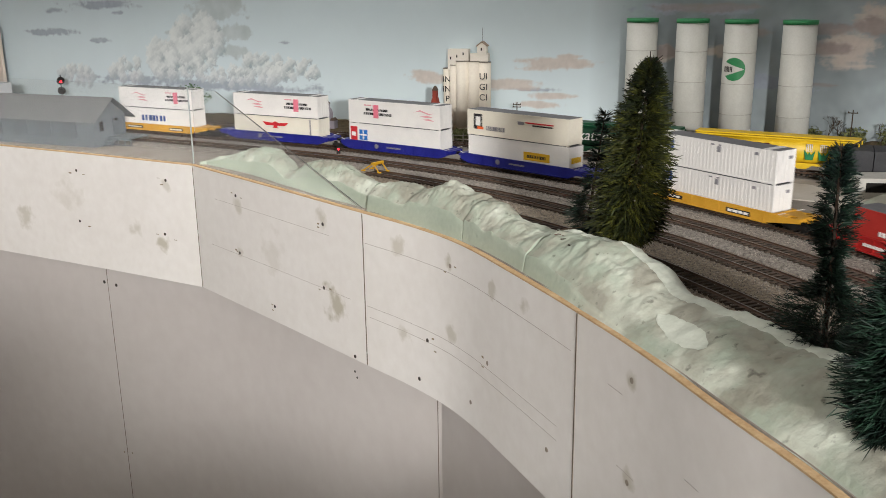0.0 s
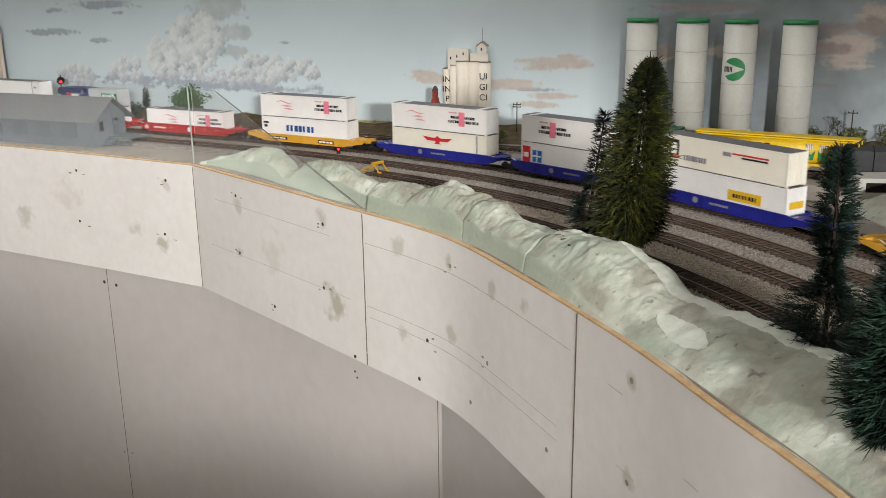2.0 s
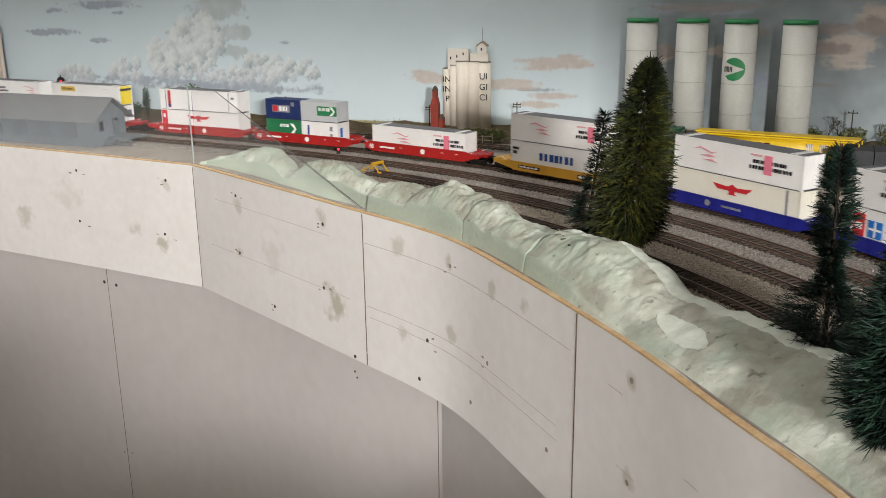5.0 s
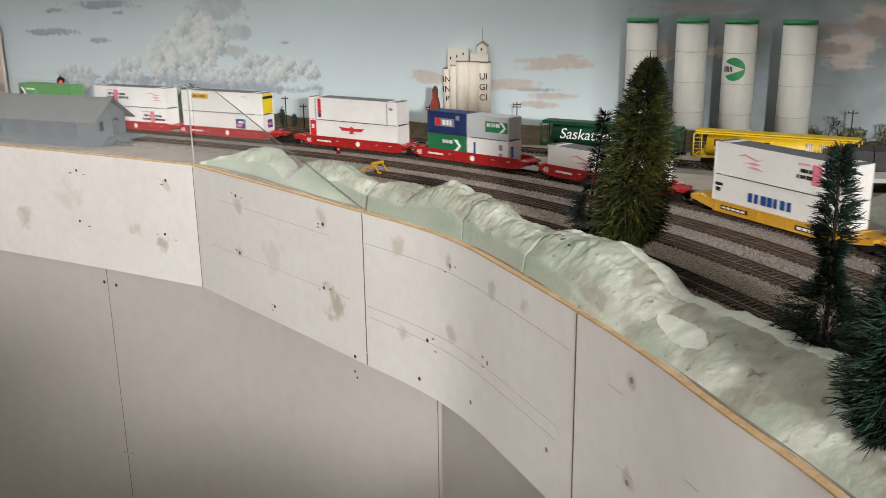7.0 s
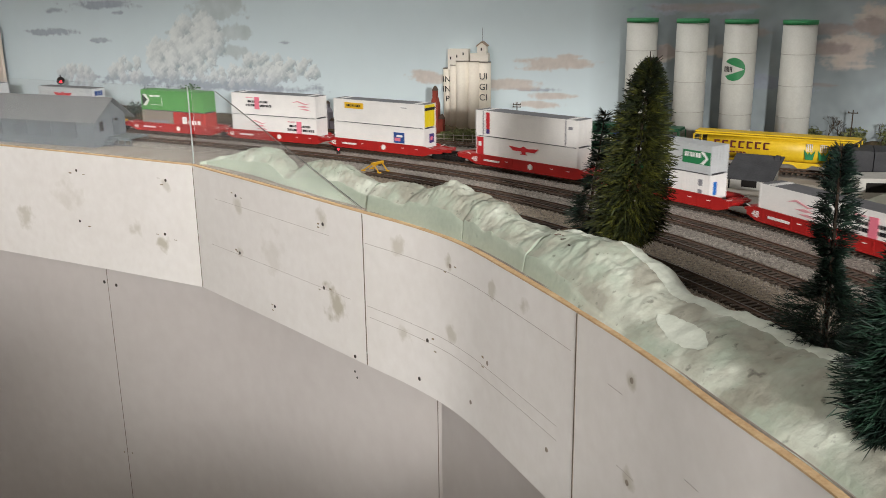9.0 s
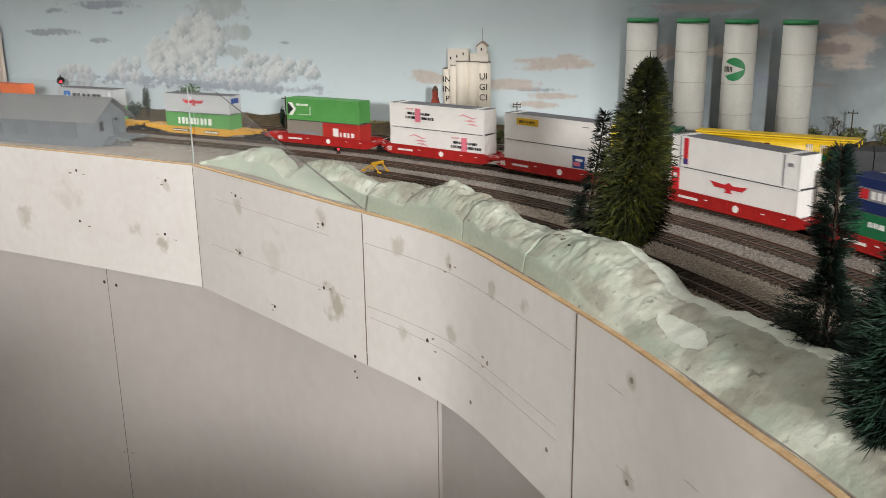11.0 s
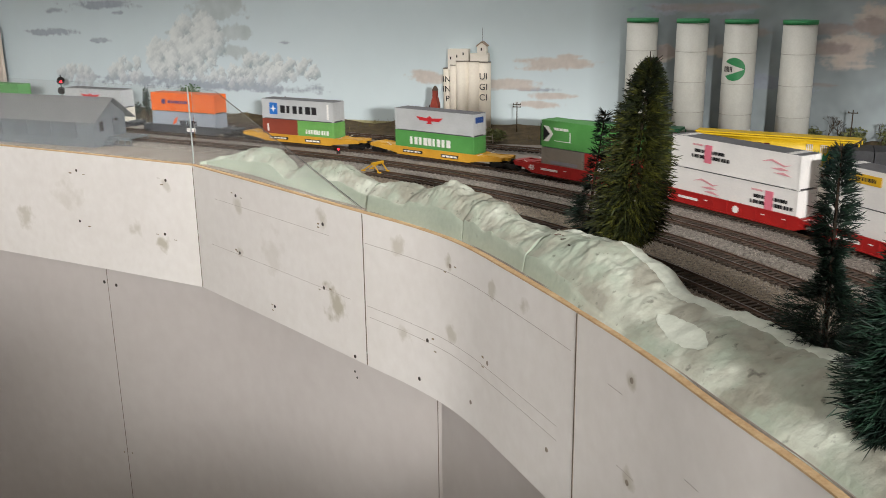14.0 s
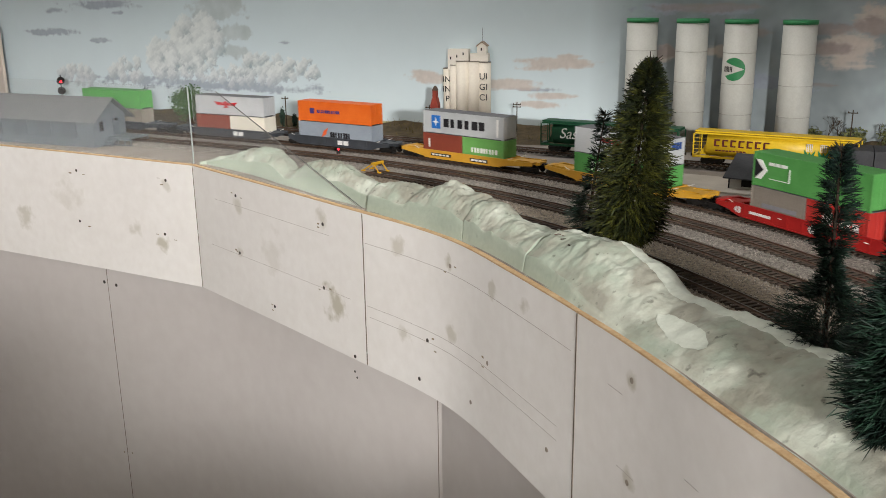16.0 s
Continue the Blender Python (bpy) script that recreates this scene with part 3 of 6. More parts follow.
# ---- trees ----
def brush_tree(name, base, top, prof, paints, label, sprigs, length, width, seed=1, droop=-0.2, gaps=0.0, start=0.06, dens=1.25):
    """A twisted-wire brush conifer: trunk, and straight sprigs of stiff bristles that fan outwards."""
    rng = random.Random(seed)
    t = thing(name, label, "tree", Matrix.Translation(base))
    axis = Vector(top) - Vector(base)
    h = axis.length
    bm = bmesh.new()
    cyl(bm, (0, 0, -0.004), axis * 0.5, h * 0.014, h * 0.010, 8)
    cyl(bm, axis * 0.5, axis * 1.02, h * 0.010, h * 0.004, 8)
    for k in range(5):
        a = rng.uniform(0, 6.28)
        cyl(bm, axis * 0.985, axis * 1.0 + Vector((math.cos(a), math.sin(a), rng.uniform(-0.1, 0.7))) * h * rng.uniform(0.04, 0.10), h * 0.004, h * 0.002, 5)
    part("trunk", bm, mat("dark_bark", "2c231b", "40342a", 0.9, 60, 600, 0.5), t)
    fs, rs = zip(*prof)
    verts, faces, tone = [], [], []
    for i in range(sprigs):
        f = start + (1 - start) * rng.random() ** dens
        ang = rng.uniform(0, 2 * math.pi)
        lump = noise.noise(Vector((math.cos(ang) * 2.2, math.sin(ang) * 2.2, f * 16 + seed)))
        if gaps and lump < gaps - 0.6:
            continue
        env = np.interp(f, fs, rs) * (1.02 + 0.30 * lump + rng.uniform(-0.20, 0.16))
        out = Vector((math.cos(ang), math.sin(ang), droop * (1 - f) * 1.6 + 0.45 * f * f + rng.gauss(0, 0.16))).normalized()
        side = out.cross(Vector((0, 0, 1))).normalized()
        up = side.cross(out)
        root = axis * f
        tip = root + out * env
        t_mat = min(int((0.18 + 1.1 * max(f - 0.62, 0) + 0.5 * lump + rng.uniform(-0.3, 0.35)) * len(paints)), len(paints) - 1)
        for k in range(9):
            b = 0.30 + 0.70 * k / 8
            q = root.lerp(tip, b)
            a = rng.uniform(0, 6.283)
            d = (out + (side * math.cos(a) + up * math.sin(a)) * rng.uniform(0.12, 0.62)).normalized() * length * rng.uniform(0.65, 1.15)
            w = d.cross(Vector((rng.gauss(0, 1), rng.gauss(0, 1), rng.gauss(0, 1)))).normalized() * width
            n = len(verts)
            verts += [q - w, q + w, q + d * 0.75 + w * 0.8, q + d, q + d * 0.75 - w * 0.8]
            faces.append((n, n + 1, n + 2, n + 3, n + 4))
            tone.append(max(t_mat, 0))
    me = bpy.data.meshes.new("crown")
    me.from_pydata([tuple(v) for v in verts], [], faces)
    me.polygons.foreach_set("material_index", tone)
    for c, (dark, light) in enumerate(paints):
        m = mat("%s_bristle_%s" % (name, "abc"[c]), dark, light, 0.6, 90, 500, 0.0, spec=0.35)
        if "island" not in m:
            nt = m.node_tree
            geo, hs, mp = nt.nodes.new("ShaderNodeNewGeometry"), nt.nodes.new("ShaderNodeHueSaturation"), nt.nodes.new("ShaderNodeMapRange")
            mp.inputs[3].default_value, mp.inputs[4].default_value = 0.35, 1.75
            bsdf = nt.nodes["Principled BSDF"]
            src = bsdf.inputs["Base Color"].links[0].from_socket
            nt.links.new(geo.outputs["Random Per Island"], mp.inputs[0])
            nt.links.new(mp.outputs[0], hs.inputs["Value"])
            nt.links.new(src, hs.inputs["Color"])
            nt.links.new(hs.outputs[0], bsdf.inputs["Base Color"])
            m["island"] = 1
        me.materials.append(m)
    o = new("crown", me)
    o.parent = t
    return t


OLIVE = [("191f0e", "515222"), ("131a0e", "363c1e"), ("0f1611", "2a3324")]
PINE = [("0b1611", "24392c"), ("08110e", "1a2e28")]
brush_tree("olive_pine", (0.1576, 0.770, 1.2095), (0.1703, 0.752, 1.372),
           [(0, 0.005), (0.08, 0.012), (0.16, 0.025), (0.24, 0.0285), (0.36, 0.0285), (0.46, 0.0275), (0.58, 0.0235), (0.76, 0.0165), (0.857, 0.0125), (0.956, 0.0065), (1, 0.0005)],
           OLIVE, "olive green bottle-brush model pine on the foam bank", 3600, 0.0064, 0.00042, 3, -0.30, 0.12, 0.10)
brush_tree("dark_pine", (0.2426, 0.545, 1.204), (0.2441, 0.553, 1.3347),
           [(0, 0.012), (0.03, 0.020), (0.13, 0.030), (0.24, 0.024), (0.34, 0.007), (0.45, 0.0015), (0.52, 0.009), (0.66, 0.011), (0.79, 0.0085), (0.92, 0.005), (1, 0.0005)],
           PINE, "narrow dark green bottle-brush model pine with a wide skirt", 1500, 0.0072, 0.00026, 5, 0.05, 0.32, 0.01, 1.6)
brush_tree("dark_pine", (0.226, 0.418, 1.195), (0.240, 0.43, 1.33),
           [(0, 0.008), (0.14, 0.012), (0.24, 0.025), (0.36, 0.026), (0.5, 0.022), (0.75, 0.013), (1, 0.002)],
           PINE, "dark blue-green bottle-brush model pine at the bank's edge", 3000, 0.0100, 0.00030, 8, -0.1, 0.12, 0.14, 1.3)
brush_tree("small_dark_pine", (0.1332, 0.826, 1.206), (0.1476, 0.826, 1.3218),
           [(0, 0.003), (0.06, 0.010), (0.15, 0.017), (0.30, 0.016), (0.45, 0.007), (0.7, 0.004), (1, 0.001)],
           PINE, "small sparse dark model pine beside the track", 420, 0.0085, 0.00026, 9, -0.05, 0.25, 0.05, 2.0)


# ---- silos, elevator, structures ----
M_SILO = mat("white_silo_plastic", "bcbbb3", "c9c8c1", 0.5, 30, 400, 0.05)
M_GREEN = mat("green_cap_paint", "2f7a4c", "3b8a58", 0.5, 60, 400)
M_JOINT = mat("silo_joint", "9a988f", "a8a69c", 0.6)


def silo(p, r, h, logo=False):
    t = thing("silo", "tall white cylindrical model silo with a green rim", "silo", Matrix.Translation(p), "white silos before the backdrop")
    part("body", cyl(bmesh.new(), (0, 0, 0), (0, 0, h - 0.006), r, r, 40), M_SILO, t)
    part("rim", cyl(bmesh.new(), (0, 0, h - 0.006), (0, 0, h), r * 1.03, r * 1.03, 40), M_GREEN, t, "green rim band")
    for k in range(1, 4):
        z = (h - 0.006) * k / 4 + 0.003
        part("joint", cyl(bmesh.new(), (0, 0, z), (0, 0, z + 0.0009), r * 1.006, r * 1.006, 40), M_JOINT, t)
    if logo:
        # disc and pale arrow wrapped on the curved wall
        for name, hi, m in (("emblem", False, M_GREEN), ("emblem_arrow", True, M_SILO)):
            bm = bmesh.new()
            R = 0.0170
            n = 56
            rr = r * (1.012 if not hi else 1.02)
            grid = {}
            for i in range(n + 1):
                for j in range(n + 1):
                    a, b = (i / n - 0.5) * 2 * R, (j / n - 0.5) * 2 * R
                    grid[i, j] = (a, b)
            def keep(a, b):
                if not hi:
                    return a * a + b * b <= R * R
                return a * a + b * b <= R * R and abs(b) < (R * 0.62 * (1 - (a + R) / (1.75 * R)) + 0.001) and a > -R
            for i in range(n):
                for j in range(n):
                    a, b = (grid[i, j][0] + R / n), (grid[i, j][1] + R / n)
                    if keep(a, b):
                        vs = []
                        for q in ((i, j), (i + 1, j), (i + 1, j + 1), (i, j + 1)):
                            x, z = grid[q]
                            ang = -math.pi / 2 - 0.60 + x / r
                            vs.append(bm.verts.new((rr * math.cos(ang), rr * math.sin(ang), h * 0.62 + z)))
                        bm.faces.new(vs)
            bmesh.ops.remove_doubles(bm, verts=bm.verts[:], dist=1e-6)
            part(name, bm, m, t)
        bm = bmesh.new()
        for k in range(6):
            ang = -math.pi / 2 - 0.60 + (-0.0145 + k * 0.0024) / r
            cyl(bm, (r * 1.027 * math.cos(ang), r * 1.027 * math.sin(ang), h * 0.62 - 0.004), (r * 1.027 * math.cos(ang), r * 1.027 * math.sin(ang), h * 0.62 + 0.004), 0.0007, n=4)
        part("lettering", bm, M_DARK, t)
    return t


for i, (x, y) in enumerate([(0.3255, 1.513), (0.397, 1.478), (0.4625, 1.443), (0.538, 1.403)]):
    d = Vector((x, y, 0)).normalized()
    silo(Vector((x, y, DECK)) - d * 0.034, 0.0240, 0.191 - 0.0007 * i, i == 2)


# ---- paints of the rolling stock ----
WELL = 0.0076  # container floor over the rail
M_WHITE = mat("white_container_paint", "d6d3d0", "e2dfdb", 0.45, 40, 500, 0.03, rand=0.03)
M_CREAM = mat("cream_container_paint", "d6cfc0", "e0dacb", 0.5, 40, 500, 0.03)
M_GREYC = mat("grey_container_paint", "a9abac", "b8babb", 0.5, 40, 500, 0.03)
M_ROOF = mat("grey_container_roof", "5f5e61", "6d6c6e", 0.6, 60, 500, 0.1)
M_RED = mat("red_car_paint", "951e1e", "a52623", 0.45, 50, 500, 0.05)
M_REDC = mat("red_container_paint", "a02c27", "ae352e", 0.5, 50, 500, 0.05)
M_BROWN = mat("brown_container_paint", "7a3a2c", "8a4434", 0.55, 50, 500, 0.05)
M_TAUPE = mat("taupe_container_paint", "7c746a", "8a8177", 0.55, 50, 500, 0.05)
M_BLUE = mat("blue_car_paint", "1c1f6e", "262a80", 0.4, 50, 500, 0.05)
M_NAVY = mat("navy_container_paint", "1d2a55", "25345f", 0.5, 50, 500, 0.05)
M_YEL = mat("yellow_car_paint", "c08c2c", "cd9a38", 0.5, 50, 500, 0.05)
M_CNGREY = mat("charcoal_car_paint", "34363a", "42454a", 0.5, 50, 500, 0.05)
M_GRN = mat("green_container_paint", "4c8a46", "579550", 0.5, 50, 500, 0.05)
M_DGRN = mat("dark_green_container_paint", "216541", "2a744c", 0.5, 50, 500, 0.05)
M_LGRN = mat("light_green_container_paint", "639a50", "70a65c", 0.5, 50, 500, 0.05)
M_ORANGE = mat("orange_container_paint", "d05a18", "dd6a24", 0.5, 50, 500, 0.05)
M_YEND = mat("bright_yellow_door", "dcc21c", "e6cf2c", 0.5, 50, 500, 0.03)
INK = {"black": mat("black_ink", "1b1a1c", "262428", 0.6), "red": mat("red_ink", "b5222a", "c22e34", 0.6), "pink": mat("faded_red_ink", "c98a90", "d39aa0", 0.6),
       "rose": mat("rose_ink", "cf6a7c", "d87688", 0.6), "blue": mat("blue_ink", "1d3f7a", "264a88", 0.6), "sky": mat("bright_blue_ink", "1c62b0", "256dbd", 0.6),
       "white": mat("white_ink", "dcdad6", "e6e4e0", 0.6), "green": mat("green_ink", "1f6a40", "28764a", 0.6), "yellow": mat("yellow_label_ink", "c79a1c", "d3a828", 0.6),
       "grey": mat("grey_ink", "77757a", "87858a", 0.6), "orange": mat("orange_ink", "d8572a", "e06434", 0.6), "purple": mat("purple_ink", "3a2f6a", "463a78", 0.6)}
M_STEEL = mat("dark_steel", "1f1d1c", "2e2b29", 0.6, 80, 600, 0.2, metal=0.4)


def truck(parent, x):
    """A four-wheel truck under a car's end."""
    for sy in (-1, 1):
        bm = bmesh.new()
        prism(bm, [(x - 0.0125, 0.0075), (x - 0.0125, 0.0040), (x - 0.006, 0.0040), (x - 0.003, 0.0018), (x + 0.003, 0.0018), (x + 0.006, 0.0040), (x + 0.0125, 0.0040), (x + 0.0125, 0.0075)], *sorted((sy * 0.0098, sy * 0.0122)))
        part("sideframe", bm, M_STEEL, parent)
    for dx in (-0.0098, 0.0098):
        w = cyl(bmesh.new(), (x + dx, -0.0083, 0.0049), (x + dx, -0.0066, 0.0049), 0.0049, n=16)
        cyl(w, (x + dx, 0.0066, 0.0049), (x + dx, 0.0083, 0.0049), 0.0049, n=16)
        cyl(w, (x + dx, -0.0066, 0.0049), (x + dx, 0.0066, 0.0049), 0.0011, n=8)
        part("wheelset", w, M_STEEL, parent)



# ---- small structures and things of the layout ----
M_HOUSE = mat("grey_siding", "5d6265", "686d70", 0.7, 60, 500, 0.15)
M_HROOF = mat("grey_shingle_roof", "5e5f5e", "686968", 0.85, 70, 300, 0.1)
M_HDOOR = mat("darker_grey_door", "52575a", "5d6265", 0.7, 60, 500, 0.1)


def freight_house():
    t = thing("freight_house", "grey model freight house with a gabled roof", "building", pose(-0.556, 1.462, DECK, 0, 0, -23.3))
    L, D, H, A = 0.42, 0.073, 0.049, 0.077
    bm = prism(bmesh.new(), [(-L, 0), (0, 0), (0, H), (-L, H)], 0, 0.0015)
    part("front_wall", bm, M_HOUSE, t)
    part("back_wall", B(-L, 0, D - 0.0015, D, 0, H), M_HOUSE, t)
    for x in (-0.0015, -L):
        bm = bmesh.new()
        pts = [(0.0015, 0), (D - 0.0015, 0), (D - 0.0015, H), (D / 2, A - 0.003), (0.0015, H)]
        a = [bm.verts.new((x, y, z)) for y, z in pts]
        b = [bm.verts.new((x + 0.0015, y, z)) for y, z in pts]
        for i in range(5):
            bm.faces.new((a[i], a[(i + 1) % 5], b[(i + 1) % 5], b[i]))
        bm.faces.new(a[::-1]), bm.faces.new(b)
        part("gable_wall", bm, M_HOUSE, t)
    # sliding doors, plinth band and battens on the long wall
    part("plinth", B(-L, 0.0, -0.0012, -0.0001, 0.0, 0.0135), M_HOUSE, t)
    for u in (-0.052, -0.105, -0.158, -0.215, -0.275):
        part("sliding_door", B(u - 0.016, u + 0.016, -0.0014, -0.0002, 0.0138, H - 0.006), M_HDOOR, t)
        part("door_track", B(u - 0.018, u + 0.020, -0.0018, -0.0003, H - 0.0058, H - 0.004), M_DARK, t)
    o, sl = 0.010, (A - H) / (D / 2)
    for sy in (-1, 1):
        bm = bmesh.new()
        y0, y1 = D / 2, D / 2 + sy * (D / 2 + o)
        z0, z1 = A, A - sl * (D / 2 + o)
        v = [bm.verts.new(p) for p in ((-L - 0.008, y0, z0), (0.013, y0, z0), (0.013, y1, z1), (-L - 0.008, y1, z1))]
        w = [bm.verts.new(p.co + Vector((0, 0, -0.0018))) for p in v]
        bm.faces.new(v), bm.faces.new(w[::-1])
        for i in range(4):
            bm.faces.new((v[i], v[(i + 1) % 4], w[(i + 1) % 4], w[i]))
        part("roof_slope", bm, M_HROOF, t, "grey shingle roof slope")
    # gable window, door and loading platform with steps
    w = part("window", B(0.0001, 0.0008, 0.0125, 0.0215, 0.024, 0.041), M_HDOOR, t)
    for k in range(2):
        for j in range(3):
            part("pane", B(0.0008, 0.0012, 0.0132 + k * 0.0043, 0.0168 + k * 0.0043, 0.0248 + j * 0.0053, 0.0294 + j * 0.0053), M_DARK, w)
    d = part("door", B(0.0001, 0.0010, 0.044, 0.057, 0.0125, 0.042), M_HDOOR, t)
    part("transom", B(0.0010, 0.0013, 0.046, 0.055, 0.0385, 0.0412), M_DARK, d)
    p = part("platform", B(0.0005, 0.047, 0.030, 0.072, 0.0115, 0.0135), M_HOUSE, t)
    for x in (0.004, 0.018, 0.032, 0.0445):
        for y in (0.031, 0.070):
            part("platform_post", B(x, x + 0.0018, y, y + 0.0018, 0.0, 0.0115), M_HOUSE, t)
    part("beam", B(0.002, 0.046, 0.0302, 0.0316, 0.0085, 0.0114), M_HOUSE, t)
    part("sill_beam", B(0.002, 0.046, 0.0302, 0.0316, 0.0, 0.0018), M_HOUSE, t)
    for k in range(6):
        part("step", B(0.002, 0.020, 0.014 + k * 0.0027, 0.0165 + k * 0.0027, 0.001 + k * 0.0019, 0.0022 + k * 0.0019), M_HOUSE, t)
    for x in (0.0015, 0.020):
        bm = bmesh.new()
        prism(bm, [(0.0, 0.0), (0.003, 0.0), (0.019, 0.0115), (0.016, 0.0115)], 0, 0.0008)
        bmesh.ops.transform(bm, matrix=Matrix.Translation((x, 0.0125, 0)) @ pose(0, 0, 0, 0, 0, 90), verts=bm.verts[:])
        part("stringer", bm, M_HOUSE, t)


freight_house()

# acrylic guards on the fascia
M_ACR = mat("clear_acrylic", "f8f9f9", None, 0.02, 20, 300, 0.0)
M_ACR.node_tree.nodes["Principled BSDF"].inputs["Transmission Weight"].default_value = 0.98
M_ACR.node_tree.nodes["Principled BSDF"].inputs["IOR"].default_value = 1.3
M_ACRE = mat("acrylic_edge", "9aa09e", "b4bab8", 0.3, 60, 400)


def guard(label, p, q, pts, slant=None):
    d = (Vector((*q, 0)) - Vector((*p, 0)))
    t = thing("acrylic_guard", label, "acrylic guard", pose(p[0], p[1], 1.1855, 0, 0, math.degrees(math.atan2(d.y, d.x))), "acrylic guards on the fascia")
    o = part("sheet", prism(bmesh.new(), pts, 0.006, 0.0075), M_ACR, t)
    o.visible_shadow = False
    if slant:
        (a, b), (c, e) = slant
        bm = bmesh.new()
        n = 14
        for i in range(n):
            k0, k1 = i / n, (i + 1) / n
            cyl(bm, (a + (c - a) * k0, 0.00675, b + (e - b) * k0), (a + (c - a) * k1, 0.00675, b + (e - b) * k1), 0.0004, n=6)
        part("edge_cord", bm, mat("brown_cord", "5a524c", "6e665f", 0.7), t, "thin brown cord along the slanted edge")
    else:
        part("edge", B(pts[1][0] - 0.0012, pts[1][0], 0.0058, 0.0077, 0.0, 0.1155), M_ACRE, t)
    return t


guard("clear acrylic guard sheet standing on the fascia", (-2.6, 2.532), (-0.361, 1.307), [(0.0, 0), (2.55, 0), (2.55, 0.1155), (0.0, 0.1155)])
guard("clear acrylic guard sheet with a slanted edge", (-0.361, 1.307), (-0.091, 1.001), [(0.004, 0), (0.405, 0), (0.405, 0.006), (0.075, 0.1155), (0.004, 0.1155)], ((0.075, 0.1155), (0.400, 0.006)))

# screws and marks on the boards
SCREWS = [(-0.579, 1.426, 1.162), (-0.41, 1.334, 1.163), (-0.586, 1.43, 1.079), (-0.419, 1.339, 1.079), (-0.28, 1.216, 1.164), (-0.281, 1.217, 1.083), (-0.144, 1.062, 1.162), (-0.145, 1.063, 1.081), (-0.225, 1.155, 1.026),
          (0.007, 0.882, 1.163), (-0.019, 0.918, 1.069), (0.041, 0.813, 1.086), (0.027, 0.844, 1.03), (-0.026, 0.928, 1.019), (0.13, 0.59, 1.166), (0.13, 0.591, 1.086), (0.087, 0.705, 1.051), (-0.106, 1.018, 1.009)]
LOWSCREWS = [(-0.5655, 1.4539, 0.9685), (-0.5401, 1.4396, 0.9669), (-0.1153, 1.0825, 0.9628), (-0.1124, 1.0794, 0.9555), (-0.5653, 1.4539, 0.6542), (-0.548, 1.4441, 0.657)]


def screw(parent, p, line, off, r=0.0028, material=None):
    i = min(range(1, len(line) - 1), key=lambda k: (line[k] - Vector((p[0], p[1], 0))).length)
    d = (line[i + 1] - line[i - 1]).normalized()
    nrm = Vector((d.y, -d.x, 0))
    c = Vector((line[i].x, line[i].y, p[2])) - nrm * off
    bm = bmesh.new()
    cyl(bm, c - nrm * 0.0008, c + nrm * 0.0003, r, r * 0.8, 10)
    part("screw", bm, material or M_SCREW, parent)


for p in SCREWS:
    t = min(panels, key=lambda e: min((q - Vector((p[0], p[1], 0))).length for q in e[1]))[0]
    screw(t, p, fas, 0.0, material=mat("filled_screw", "857a6e", "9a8f83", 0.8) if p[0] > -0.02 and p[1] < 0.9 else None)
for p in LOWSCREWS:
    t = min(lowers, key=lambda e: min((q - Vector((p[0], p[1], 0))).length for q in e[1]))
    screw(t[0], p, t[1], 0.0, 0.0036 if p[0] < -0.5 and p[2] > 0.9 else 0.002, mat("filled_screw", "857a6e", "9a8f83", 0.8) if p[2] < 0.7 else None)
# small knocks in the whitewash beside some of the screws
rng = random.Random(77)
for p in SCREWS[:12]:
    e = min(panels, key=lambda e: min((q - Vector((p[0], p[1], 0))).length for q in e[1]))
    i = min(range(1, len(e[1]) - 1), key=lambda k: (e[1][k] - Vector((p[0], p[1], 0))).length)
    for _ in range(2):
        k = min(max(i + rng.choice((-3, -2, 2, 3)), 1), len(e[1]) - 3)
        z = p[2] + rng.uniform(-0.010, 0.004)
        part("nick", strip(bmesh.new(), e[1][k:k + 2], -0.0002, 0.0003, z, z + rng.uniform(0.0006, 0.002)), mat("bare_ply_nick", "7a6b58", "94846e", 0.9), e[0])
# scribed grain lines along the curved boards
M_LINE = mat("pencil_line", "a89e97", "b8ada6", 0.8)
for k, (z, a, b) in enumerate([(1.155, 0.0, 1.0), (1.080, 0.0, 0.95), (1.067, 0.02, 0.95)]):
    seg = panels[2][1]
    n = len(seg)
    part("scribed_line", strip(bmesh.new(), seg[int(a * (n - 1)):int(b * (n - 1))][1:-1], -0.00015, 0.0002, z, z + 0.0005), M_LINE, panels[2][0])
for z, a, b in ((1.080, 0.1, 0.95), (1.150, 0.15, 0.85)):
    seg = panels[1][1]
    n = len(seg)
    part("scribed_line", strip(bmesh.new(), seg[int(a * (n - 1)):int(b * (n - 1))], -0.00015, 0.0002, z, z + 0.0004), M_LINE, panels[1][0])
for z, a, b in ((1.150, 0.12, 0.17), (1.092, 0.15, 0.22), (1.128, 0.36, 0.40)):
    seg = panels[3][1]
    n = len(seg)
    part("scribed_line", strip(bmesh.new(), seg[int(a * (n - 1)):int(b * (n - 1))], -0.00015, 0.0002, z, z + 0.0005), M_LINE, panels[3][0])

# beige wall board beside the mural
d = Vector((-0.87, 0.49, 0)).normalized()
t = thing("wall_board", "flat beige wall board at the mural's end", "wall board", pose(-0.962, 2.045, 1.0, 0, 0, math.degrees(math.atan2(-d.y, -d.x))), kind="structure")
part("board", B(-0.9, 0.0, 0.0, 0.008, 0.0, 0.372, bevel=0.001), mat("beige_board", "b3a69a", "bdb1a6", 0.8, 6, 200), t)


